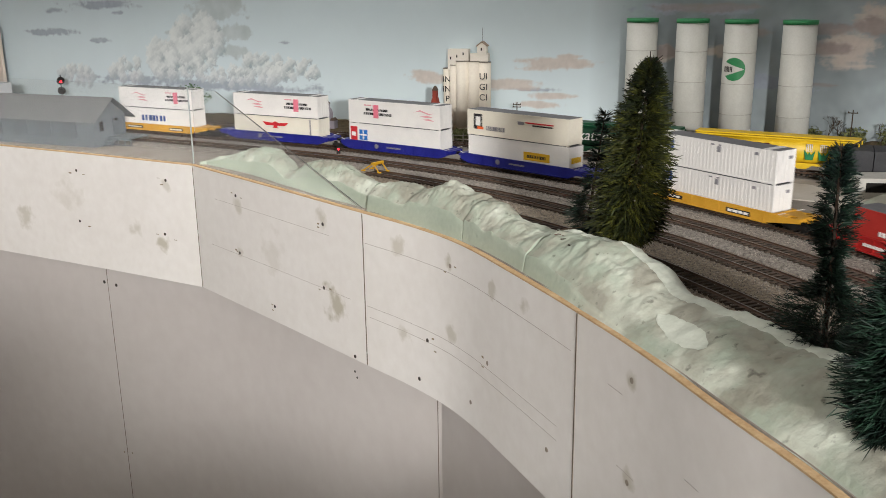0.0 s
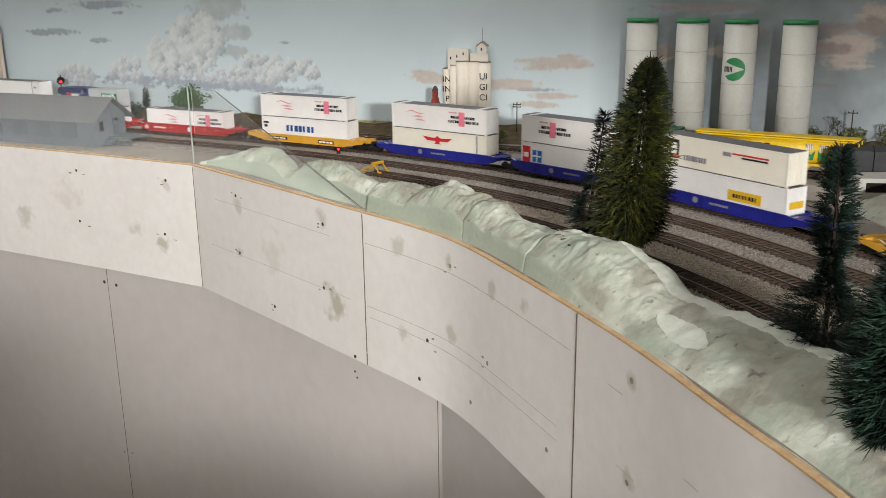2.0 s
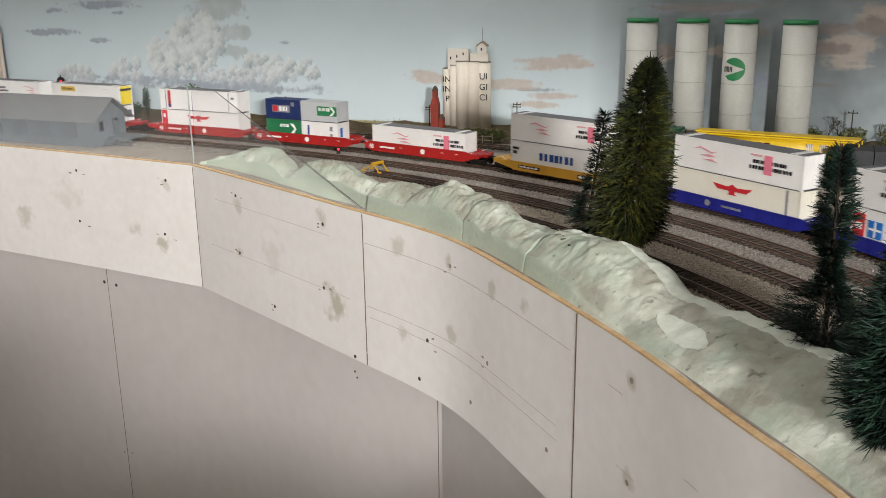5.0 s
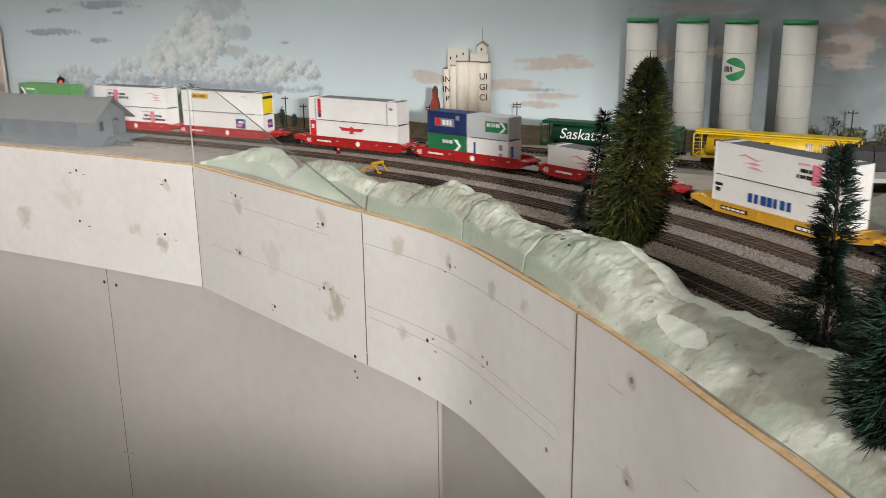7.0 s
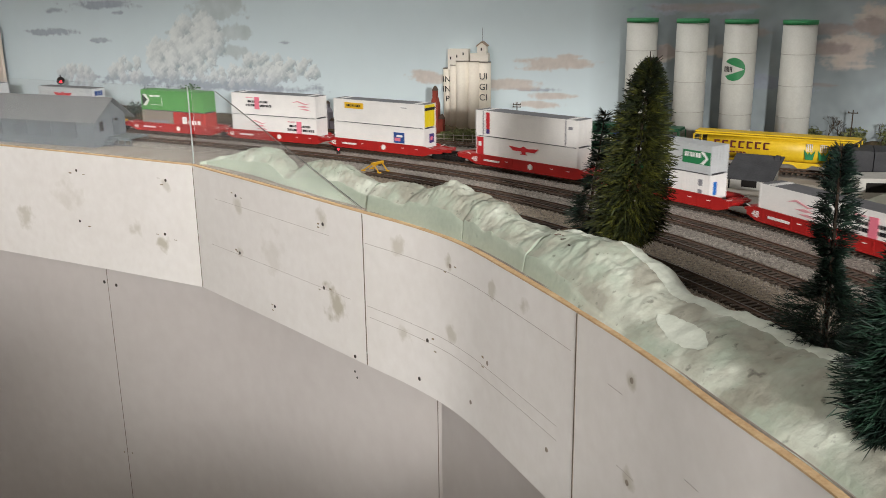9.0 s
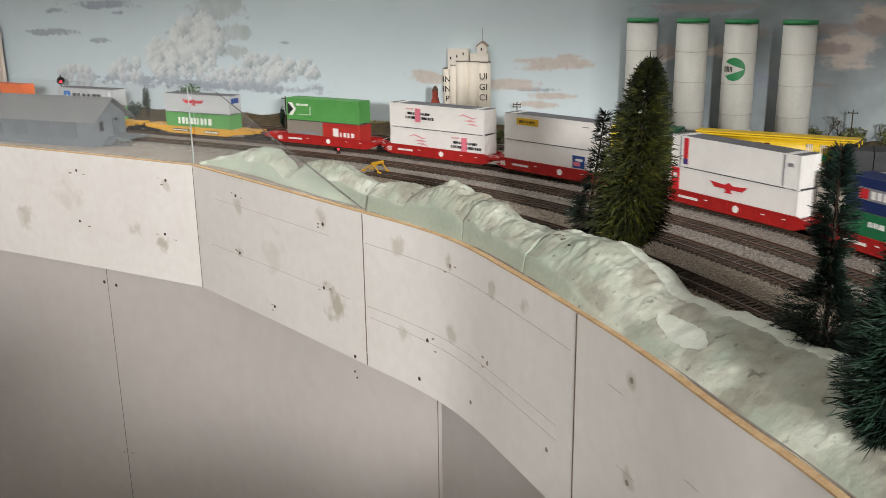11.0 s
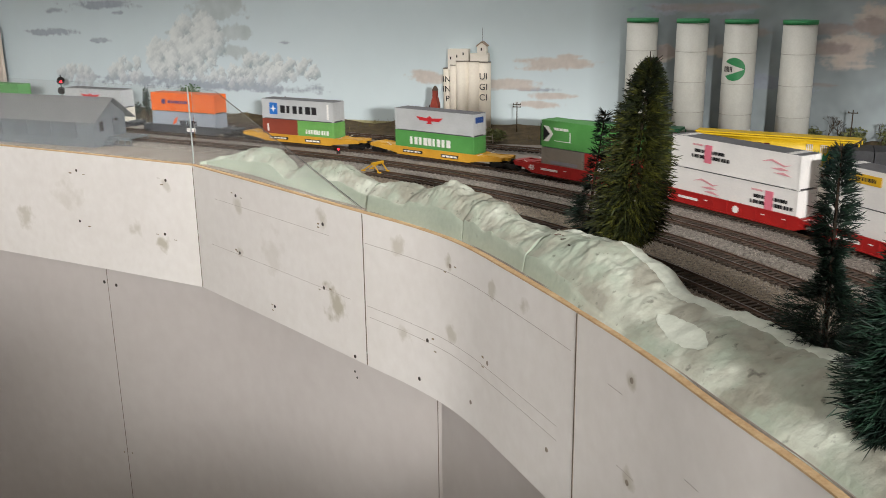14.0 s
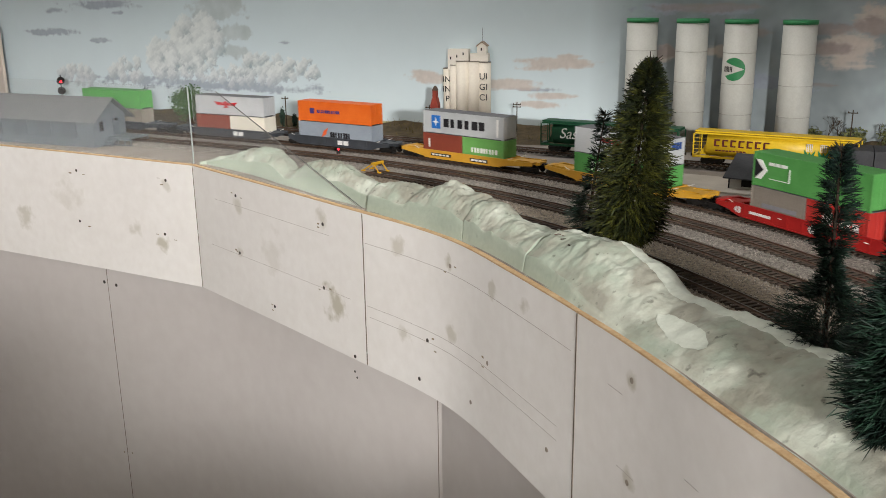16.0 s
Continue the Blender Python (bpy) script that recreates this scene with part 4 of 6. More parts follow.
# ---- parked hoppers ----
M_HYEL = mat("yellow_hopper_paint", "c9a41c", "d8b42a", 0.45, 50, 500, 0.04)
M_HGRN = mat("dark_green_hopper_paint", "153f2a", "1c4c34", 0.5, 50, 500, 0.04)
M_MAROON = mat("maroon_ink", "4a1616", "561c1c", 0.6)


def text_part(body, size, m, material, parent, shear=0.0, name="lettering"):
    cu = bpy.data.curves.new(name, "FONT")
    cu.body, cu.size, cu.extrude, cu.shear = body, size, 0.0002, shear
    o = new(name, cu)
    me = bpy.data.meshes.new_from_object(o)
    bpy.data.objects.remove(o)
    me.materials.clear()
    me.materials.append(material)
    ob = new(name, me)
    ob.parent, ob.matrix_basis = parent, m
    return ob


def hopper(label, paint, s, L):
    """A cylindrical covered hopper; x along the siding, z from the rail."""
    p = rear(s, 0, RAIL)
    t = thing("hopper_car", label, "railway car", Matrix.Translation(p) @ pose(0, 0, 0, 0, 0, -30.8), "parked hopper cars")
    x = L / 2
    # rounded body section, lofted with sloped ends
    sec = []
    for k in range(17):
        a = -math.pi / 2 + math.pi * k / 16
        sec.append((-0.0165 * math.cos(a) ** 0.8 if k not in (0, 16) else 0.0, 0.0275 + 0.0165 * math.sin(a)))
    ring = [(y, z) for y, z in sec] + [(-y, z) for y, z in reversed(sec[1:-1])]
    bm = bmesh.new()
    rows = []
    for xx in (-x + 0.018, x - 0.018):
        rows.append([bm.verts.new((xx, y, z)) for y, z in ring])
    n = len(ring)
    for i in range(n):
        bm.faces.new((rows[0][i], rows[0][(i + 1) % n], rows[1][(i + 1) % n], rows[1][i])).smooth = True
    bm.faces.new(rows[0][::-1]), bm.faces.new(rows[1])
    part("body", bm, paint, t)
    part("roof_walk", B(-x + 0.001, x - 0.001, -0.0125, 0.0125, 0.0436, 0.0452), paint, t)
    part("roof_edge", B(-x + 0.002, x - 0.002, -0.0160, 0.0160, 0.0412, 0.0430), paint, t)
    for sy in (-1, 1):
        part("side_sill", B(-x, x, *sorted((sy * 0.0158, sy * 0.0140)), 0.0095, 0.0125), paint, t)
        for sx in (-1, 1):
            part("end_post", B(*sorted((sx * x, sx * (x - 0.0014))), *sorted((sy * 0.0158, sy * 0.0144)), 0.0125, 0.0412), paint, t)
            part("end_post", B(*sorted((sx * (x - 0.011), sx * (x - 0.012))), *sorted((sy * 0.0158, sy * 0.0146)), 0.0125, 0.0412), paint, t)
            for k in range(5):
                part("ladder_rung", B(*sorted((sx * x, sx * (x - 0.011))), *sorted((sy * 0.0156, sy * 0.0150)), 0.0160 + k * 0.0048, 0.0165 + k * 0.0048), paint, t)
    for sx in (-1, 1):
        part("end_sill", B(*sorted((sx * x, sx * (x - 0.004))), -0.0158, 0.0158, 0.0090, 0.0125), paint, t)
        part("coupler", B(*sorted((sx * x, sx * (x + 0.006))), -0.002, 0.002, 0.0085, 0.0120), M_STEEL, t)
        bm = prism(bmesh.new(), [(sx * (x - 0.018), 0.012), (sx * (x - 0.019), 0.034), (sx * (x - 0.007), 0.0125)], -0.006, 0.006)
        part("end_slope", bm, paint, t)
        truck(t, sx * (x - 0.024))
    for k in (-1, 0, 1):
        bm = prism(bmesh.new(), [(k * 0.037 - 0.016, 0.0115), (k * 0.037 + 0.016, 0.0115), (k * 0.037 + 0.005, 0.0045), (k * 0.037 - 0.005, 0.0045)], -0.012, 0.012)
        part("outlet_hopper", bm, paint, t)
    return t


hy = hopper("bright yellow covered hopper car with maroon lettering", M_HYEL, 0.446, 0.205)
bm = bmesh.new()
for k in range(7):
    u = -0.074 + k * 0.0105
    box(bm, u, u + 0.0072, -0.0171, -0.0150, 0.0335, 0.0352)
    box(bm, u, u + 0.0022, -0.0175, -0.0150, 0.0275, 0.0335)
    box(bm, u, u + 0.0068, -0.0177, -0.0150, 0.0262, 0.0278)
part("lettering", bm, M_MAROON, hy)
bm = bmesh.new()
for k in range(9):
    u = -0.072 + k * 0.0045
    box(bm, u, u + 0.003, -0.0177, -0.0150, 0.0200, 0.0215)
part("lettering", bm, M_MAROON, hy)
for k in range(2):
    u = 0.041 + k * 0.0165
    part("emblem_leaf", prism(bmesh.new(), [(u, 0.0175), (u + 0.009, 0.0175), (u + 0.0115, 0.030), (u + 0.0065, 0.0235), (u + 0.0045, 0.027), (u + 0.003, 0.0235), (u - 0.002, 0.030)], -0.0175, -0.0150), INK["green"], hy)
    bm = bmesh.new()
    for j in range(4):
        box(bm, u + 0.0005 + 0.0022 * j, u + 0.0009 + 0.0022 * j, -0.0174, -0.0150, 0.027, 0.0372)
    for j in range(4):
        box(bm, u + 0.0005, u + 0.0078, -0.0174, -0.0150, 0.0285 + 0.0026 * j, 0.0288 + 0.0026 * j)
    part("emblem_cob", bm, INK["white"], hy)
hg = hopper("dark green covered hopper car with white script", M_HGRN, 0.222, 0.205)
text_part("Saskatchewan", 0.0215, pose(-0.072, -0.0171, 0.0215, 90, 0, 0), INK["white"], hg, 0.25)


# ---- grain elevators ----
M_ELEV = mat("cream_elevator", "dad0c2", "e6dece", 0.75, 40, 300, 0.1)
M_ELEV2 = mat("cream_elevator_block", "ddd5c8", "e6dfd4", 0.75, 40, 300, 0.1)
t = thing("grain_elevator", "cream concrete grain elevator with dark letters", "grain elevator", pose(0.043, 1.572, DECK, 0, 0, -14))
for k, (x, y, h) in enumerate([(-0.034, 0.012, 0.108), (-0.022, 0.006, 0.114), (-0.006, 0.0, 0.121), (0.014, 0.0, 0.121), (0.031, 0.002, 0.119)]):
    r = 0.0115 if k > 1 else 0.0085
    part("tube", cyl(bmesh.new(), (x, y, 0), (x, y, h), r, r, 20), M_ELEV, t)
    part("rim", cyl(bmesh.new(), (x, y, h), (x, y, h + 0.001), r * 1.04, r * 1.04, 20), mat("elevator_rim", "6f675c", "7d756a", 0.8), t)
part("head_block", B(-0.032, 0.004, 0.0, 0.016, 0.106, 0.141), M_ELEV2, t)
part("head_block", B(0.008, 0.038, -0.004, 0.014, 0.121, 0.134), M_ELEV2, t)
bm = prism(bmesh.new(), [(0.020, 0.134), (0.036, 0.134), (0.036, 0.146), (0.028, 0.152), (0.020, 0.146)], -0.006, 0.010)
part("tower", bm, M_ELEV2, t)
bm = prism(bmesh.new(), [(0.0185, 0.1455), (0.028, 0.1525), (0.0375, 0.1455), (0.0375, 0.147), (0.028, 0.1542), (0.0185, 0.147)], -0.007, 0.011)
part("tower_roof", bm, mat("elevator_roof", "8f7a68", "9c8775", 0.8), t)
for x, z in ((-0.028, 0.124), (-0.017, 0.127), (-0.006, 0.131), (0.0265, 0.139)):
    part("window", B(x, x + 0.002, -0.0068 if x > 0 else -0.0006, 0.001, z, z + 0.0045), M_DARK, t)
part("aerial", cyl(bmesh.new(), (0.028, 0.002, 0.152), (0.028, 0.002, 0.176), 0.0003, n=5), M_STEEL, t)
for k, ch in enumerate(("UI", "GI", "CI")):
    text_part(ch, 0.0150, pose(0.0245, -0.0105, 0.092 - k * 0.0175, 90, 0, 0), INK["black"], t, name="letters")
for k, ch in enumerate(("IN", "IN", "P")):
    text_part(ch, 0.0140, pose(-0.042 + (0.005 if ch == "P" else 0), 0.0022, 0.086 - k * 0.0165, 90, 0, 0), INK["black"], t, name="letters")


def country_elevator(label, m, w, h, paint, roof):
    t = thing("country_elevator", label, "grain elevator", m, "small grain elevators")
    part("body", B(-w / 2, w / 2, 0, w, 0, h * 0.62), paint, t)
    part("shoulder", prism(bmesh.new(), [(-w / 2, h * 0.62), (w / 2, h * 0.62), (w * 0.28, h * 0.76), (-w * 0.28, h * 0.76)], 0, w), paint, t)
    part("cupola", B(-w * 0.28, w * 0.28, w * 0.2, w * 0.8, h * 0.76, h * 0.92), paint, t)
    part("cupola_roof", prism(bmesh.new(), [(-w * 0.34, h * 0.91), (w * 0.34, h * 0.91), (0, h)], w * 0.15, w * 0.85), roof, t)
    part("annex", B(w / 2, w * 1.1, w * 0.2, w, 0, h * 0.35), paint, t)
    part("annex_roof", prism(bmesh.new(), [(w / 2, h * 0.35), (w * 1.15, h * 0.35), (w * 0.8, h * 0.44)], w * 0.15, w * 1.05), roof, t)
    return t


M_BARN = mat("barn_red_wood", "7d3328", "8c3d30", 0.8, 60, 400, 0.2)
M_BROOF = mat("brown_roof", "4d4038", "5a4c42", 0.85, 60, 400, 0.2)
country_elevator("small red wooden country grain elevator", pose(-0.012, 1.535, DECK, 0, 0, -20), 0.013, 0.084, M_BARN, M_BROOF)
country_elevator("small weathered grey country grain elevator", pose(-0.205, 1.615, DECK, 0, 0, -25), 0.015, 0.052, mat("lilac_grey_wood", "8b848c", "979098", 0.8, 60, 400, 0.2), M_BROOF)


# ---- poles, signals, bumper ----
M_POLE = mat("dark_wood_pole", "33291f", "443729", 0.9, 80, 500, 0.3)


def pole(x, y, h, arms=1):
    t = thing("telephone_pole", "dark wooden model telephone pole with a crossarm", "telephone pole", pose(x, y, DECK, 0, 0, -25), "model telephone poles")
    part("mast", cyl(bmesh.new(), (0, 0, -0.002), (0, 0, h), 0.0011, 0.0008, 7), M_POLE, t)
    for k in range(arms):
        part("crossarm", B(-0.007, 0.007, -0.0014, -0.0004, h - 0.005 - 0.004 * k, h - 0.0037 - 0.004 * k), M_POLE, t)
        for u in (-0.006, 0.0, 0.006):
            part("insulator", cyl(bmesh.new(), (u, -0.0009, h - 0.0037 - 0.004 * k), (u, -0.0009, h - 0.0022 - 0.004 * k), 0.0006, n=6), M_POLE, t)


for x, y, h, a in ((0.126, 1.528, 0.057, 2), (-0.276, 1.633, 0.060, 1), (-0.243, 1.622, 0.047, 1), (-0.02, 1.560, 0.050, 2), (0.262, 1.495, 0.042, 2), (0.60, 1.335, 0.062, 1), (-0.46, 1.73, 0.055, 1)):
    pole(x, y, h, a)

M_LIT = glow("red_signal_light", (1.0, 0.01, 0.02), 5.0)
t = thing("signal_mast", "black model signal mast with a lit red lamp", "signal", pose(-0.766, 1.870, DECK, 0, 0, 0))
part("mast", cyl(bmesh.new(), (0, 0, 0), (0, 0, 0.082), 0.0012, 0.001, 8), M_STEEL, t)
for z in (0.0705, 0.0505):
    hd = part("signal_head", cyl(bmesh.new(), (0, 0.002, z), (0, -0.002, z), 0.0075, 0.0075, 16), M_STEEL, t)
    part("lens", cyl(bmesh.new(), (0.001, -0.002, z - 0.002), (0.001, -0.0035, z - 0.002), 0.0026, 0.0022, 10), M_LIT if z > 0.06 else M_DARK, hd)
t = thing("dwarf_signal", "small black dwarf signal with a lit red lamp", "signal", pose(-0.154, 1.352, BALLAST, 0, 0, 0))
part("housing", B(-0.0028, 0.0028, 0.0, 0.004, -0.001, 0.0095, bevel=0.0006), M_STEEL, t)
part("lens", cyl(bmesh.new(), (0.0, 0.0, 0.0068), (0.0, -0.001, 0.0068), 0.0018, 0.0016, 10), M_LIT, t)

p = at(0.032, -0.122, RAIL)
M_BUMP = mat("yellow_bumper_paint", "b98a1c", "cc9c28", 0.5, 60, 400, 0.1)
t = thing("bumper_stop", "yellow model track bumper stop", "bumper stop", Matrix.Translation(p) @ pose(0, 0, 0, 0, 0, heading(0.03)))
for sy in (-1, 1):
    y = sy * 0.0083
    part("brace", cyl(bmesh.new(), (-0.017, y, 0.0005), (0.002, y, 0.0115), 0.0009, n=6), M_BUMP, t)
    part("brace", cyl(bmesh.new(), (0.012, y, 0.0005), (0.002, y, 0.0115), 0.0009, n=6), M_BUMP, t)
    part("foot", B(-0.019, -0.013, y - 0.0014, y + 0.0014, 0.0, 0.0014), M_BUMP, t)
    part("foot", B(0.010, 0.015, y - 0.0014, y + 0.0014, 0.0, 0.0014), M_BUMP, t)
part("beam", B(0.0005, 0.0040, -0.0115, 0.0115, 0.0095, 0.0130, bevel=0.0005), M_BUMP, t)

# ---- buildings and ground by the rear siding ----
M_PAD = mat("concrete_pad", "b0a79b", "bdb5aa", 0.9, 40, 500, 0.2)
tagged(ob_from("pavement", B(0.0, 0.30, -0.045, 0.045, DECK + 0.0005, DECK + 0.002), M_PAD), "pale concrete pad between the tracks", "pavement", kind="structure").matrix_basis = pose(0.262, 1.163, 0, 0, 0, -30.8)
M_SHED = mat("white_shed_wall", "a9a69f", "b7b4ad", 0.8, 50, 400, 0.1)
M_SROOF = mat("charcoal_roof", "38383a", "444446", 0.85, 60, 500, 0.3)
t = thing("shed", "small white model shed with a charcoal pitched roof", "shed", pose(0.349, 1.090, DECK + 0.002, 0, 0, -33))
part("front_wall", B(0.0, 0.046, 0.0, 0.0012, 0.0, 0.0165), M_SHED, t)
part("back_wall", B(0.0, 0.046, 0.043, 0.0442, 0.0, 0.0325), M_SHED, t)
for x in (0.0, 0.0448):
    bm = bmesh.new()
    pts = [(0.0012, 0), (0.043, 0), (0.043, 0.0325), (0.0012, 0.0165)]
    a = [bm.verts.new((x, y, z)) for y, z in pts]
    b = [bm.verts.new((x + 0.0012, y, z)) for y, z in pts]
    for i in range(4):
        bm.faces.new((a[i], a[(i + 1) % 4], b[(i + 1) % 4], b[i]))
    bm.faces.new(a[::-1]), bm.faces.new(b)
    part("side_wall", bm, M_SHED, t)
bm = bmesh.new()
v = [bm.verts.new(q) for q in ((-0.006, -0.010, 0.0145), (0.052, -0.010, 0.0145), (0.052, 0.046, 0.0355), (-0.006, 0.046, 0.0355))]
w = [bm.verts.new(q.co + Vector((0, 0, -0.0015))) for q in v]
bm.faces.new(v), bm.faces.new(w[::-1])
for i in range(4):
    bm.faces.new((v[i], v[(i + 1) % 4], w[(i + 1) % 4], w[i]))
part("roof", bm, M_SROOF, t, "charcoal shed roof")
part("chimney", B(0.042, 0.048, 0.036, 0.042, 0.029, 0.0370), M_SROOF, t)
part("window", B(0.014, 0.032, -0.0006, 0.0004, 0.003, 0.012), M_DARK, t)
part("corner_post", B(-0.0015, 0.0, -0.0008, 0.0004, 0.0, 0.0165), M_DARK, t)

t = thing("warehouse", "long charcoal model warehouse with vertical joints", "building", pose(0.476, 1.098, DECK, 0, 0, -22))
for k in range(4):
    part("wall_panel", B(0.0005 + k * 0.0445, 0.0440 + k * 0.0445, 0.0, 0.05, 0.0, 0.0455), M_SROOF, t)
t = thing("white_depot", "small white model building with dark windows", "building", pose(0.474, 1.020, DECK, 0, 0, -8))
part("wall", B(0.0, 0.12, 0.0, 0.04, 0.0, 0.026), M_SHED, t)
for k in range(3):
    part("window", B(0.008 + k * 0.036, 0.030 + k * 0.036, -0.0006, 0.0006, 0.010, 0.021), M_DARK, t)
# low foam hill behind the main line
bm = bmesh.new()
rows = []
for i in range(25):
    r = []
    for j in range(17):
        u, v = i / 24, j / 16
        p = Vector((0.448 + 0.20 * u, 0.90 + 0.10 * v, DECK))
        hgt = 0.036 * math.sin(math.pi * min(u * 1.3, 0.75)) ** 0.8 * math.sin(math.pi * v) ** 0.7 * (1 + 0.3 * noise.noise(p * 30))
        r.append(bm.verts.new(p + Vector((0, 0, max(hgt, 0) - 0.001))))
    rows.append(r)
for a, b in zip(rows, rows[1:]):
    for k in range(16):
        bm.faces.new((a[k], a[k + 1], b[k + 1], b[k])).smooth = True
tagged(ob_from("foam_hill", bm, M_FOAM), "pale carved foam hill behind the main line", "foam hill", group="foam hills along the fascia")

# ---- scrub along the backdrop ----
def leaf_mass(name, label, at_, rx, ry, rz, count, size, c1, c2, trunk=True, seed=1, category="bush", squash=1.0):
    """A shrub or tree: stem with limbs and a ragged mass of small leaves."""
    rng = random.Random(seed)
    t = thing(name, label, category, Matrix.Translation(at_))
    h = rz * 2
    if trunk:
        bm = cyl(bmesh.new(), (0, 0, -0.002), (0, 0, h * 0.7), h * 0.03, h * 0.012, 6)
        for k in range(6):
            a = rng.uniform(0, 6.28)
            cyl(bm, (0, 0, h * (0.2 + 0.08 * k)), (rx * 0.7 * math.cos(a), ry * 0.7 * math.sin(a), h * (0.4 + 0.09 * k)), h * 0.012, h * 0.004, 5)
        part("trunk", bm, M_POLE, t)
    verts, faces = [], []
    for i in range(count):
        a, b = rng.uniform(0, 6.283), rng.uniform(-1, 1)
        r = rng.random() ** 0.4 * (0.75 + 0.45 * noise.noise(Vector((math.cos(a) * 2, math.sin(a) * 2, b * 2 + seed))))
        c = math.sqrt(1 - b * b)
        p = Vector((rx * r * c * math.cos(a), ry * r * c * math.sin(a), rz * (1 + r * b)))
        d1 = Vector((rng.gauss(0, 1), rng.gauss(0, 1), rng.gauss(0, 1))).normalized() * size
        d2 = d1.cross(Vector((rng.gauss(0, 1), rng.gauss(0, 1), rng.gauss(0, 1)))).normalized() * size * 0.5
        n = len(verts)
        verts += [p - d1, p + d2, p + d1, p - d2]
        faces.append((n, n + 1, n + 2, n + 3))
    me = bpy.data.meshes.new("crown")
    me.from_pydata([tuple(v) for v in verts], [], faces)
    me.materials.append(mat(name + "_leaf", c1, c2, 0.8, 120, 500, 0))
    o = new("crown", me)
    o.parent = t
    return t


leaf_mass("leafy_tree", "round green model tree behind the main line", (-0.475, 1.735, DECK), 0.040, 0.035, 0.041, 1900, 0.0028, "2f4a2a", "5d7a4c", True, 2, "tree")
for k, (x, y, r, h) in enumerate([(-0.575, 1.80, 0.010, 0.036), (-0.285, 1.645, 0.006, 0.022), (-0.60, 1.80, 0.020, 0.020), (-0.262, 1.637, 0.006, 0.016)]):
    leaf_mass("cypress" if r < 0.015 else "shrub", "narrow dark green model cypress" if r < 0.015 else "dark green model shrub", (x, y, DECK), r, r, h, 420, 0.0022, "1d2c22", "33473a", True, 20 + k, "tree" if r < 0.015 else "bush")
for k, (x, y, r, h) in enumerate([(0.56, 1.375, 0.030, 0.018), (0.61, 1.345, 0.028, 0.020), (0.655, 1.32, 0.030, 0.024), (0.70, 1.29, 0.032, 0.022), (0.745, 1.26, 0.03, 0.025)]):
    leaf_mass("scrub_bush", "olive model scrub bush at the foot of the backdrop", (x, y, DECK), r, 0.014, h, 420, 0.0026, "3f4428", "767a4e", True, 40 + k)

# scrub hill and a pale post fence at the foot of the elevators
for k, (x, y, r, h) in enumerate([(0.030, 1.470, 0.022, 0.012), (0.055, 1.462, 0.026, 0.014), (0.085, 1.455, 0.024, 0.013), (0.008, 1.482, 0.018, 0.009)]):
    leaf_mass("scrub_bush", "dark green model scrub bush below the grain elevators", (x, y, DECK), r, 0.016, h, 620, 0.0022, "2c3a20", "56663a", True, 60 + k)
t = thing("post_fence", "low pale wooden post fence below the grain elevators", "fence", pose(-0.012, 1.468, DECK, 0, 0, -18))
for k in range(7):
    part("post", B(k * 0.016, k * 0.016 + 0.0011, 0, 0.0011, -0.001, 0.017 - 0.001 * (k % 3)), mat("pale_fence_wood", "8a8072", "a0968a", 0.9), t)
for z in (0.007, 0.013):
    part("rail", B(0.0, 0.097, 0.0012, 0.0018, z, z + 0.0008), mat("pale_fence_wood", "8a8072", "a0968a", 0.9), t)


def bare_tree(x, y, h, seed):
    rng = random.Random(seed)
    t = thing("bare_tree", "leafless brown model tree before the backdrop", "tree", pose(x, y, DECK), "bare model trees")
    bm = bmesh.new()

    def grow(p, d, l, r, n):
        q = p + d * l
        cyl(bm, p, q, r, r * 0.6, 5)
        if n:
            for _ in range(3):
                e = (d + Vector((rng.gauss(0, 0.45), rng.gauss(0, 0.25), rng.gauss(0, 0.2)))).normalized()
                grow(q, e, l * 0.68, r * 0.6, n - 1)
    grow(Vector((0, 0, -0.001)), Vector((0, 0, 1)), h * 0.38, 0.0009, 4)
    part("trunk", bm, M_POLE, t)


for k, (x, y, h) in enumerate([(0.578, 1.362, 0.052), (0.59, 1.352, 0.046), (0.64, 1.322, 0.045), (-0.59, 1.80, 0.03)]):
    bare_tree(x, y, h, 70 + k)

# strip of brown earth and dry grass before the backdrop
bm = bmesh.new()
fine = smooth_line(BACK, 0.02)
rows = []
for i, p in enumerate(fine):
    if not (-1.3 < p.x < 0.85):
        continue
    d = (fine[min(i + 1, len(fine) - 1)] - fine[max(i - 1, 0)]).normalized()
    side = Vector((d.y, -d.x, 0))
    r = []
    for j in range(13):
        q = p + side * (0.004 + 0.125 * j / 12)
        k = 1 - j / 12
        q.z = DECK + 0.0006 + 0.016 * k * k * (0.8 + 0.6 * noise.noise(q * 18)) + 0.002 * k * noise.noise(q * 70)
        r.append(bm.verts.new(q))
    rows.append(r)
for a, b in zip(rows, rows[1:]):
    for k in range(12):
        bm.faces.new((a[k], a[k + 1], b[k + 1], b[k])).smooth = True
tagged(ob_from("dirt_bank", bm, M_DIRT), "brown dirt bank with dry grass before the backdrop", "dirt bank", kind="structure")
rng = random.Random(12)
verts, faces = [], []
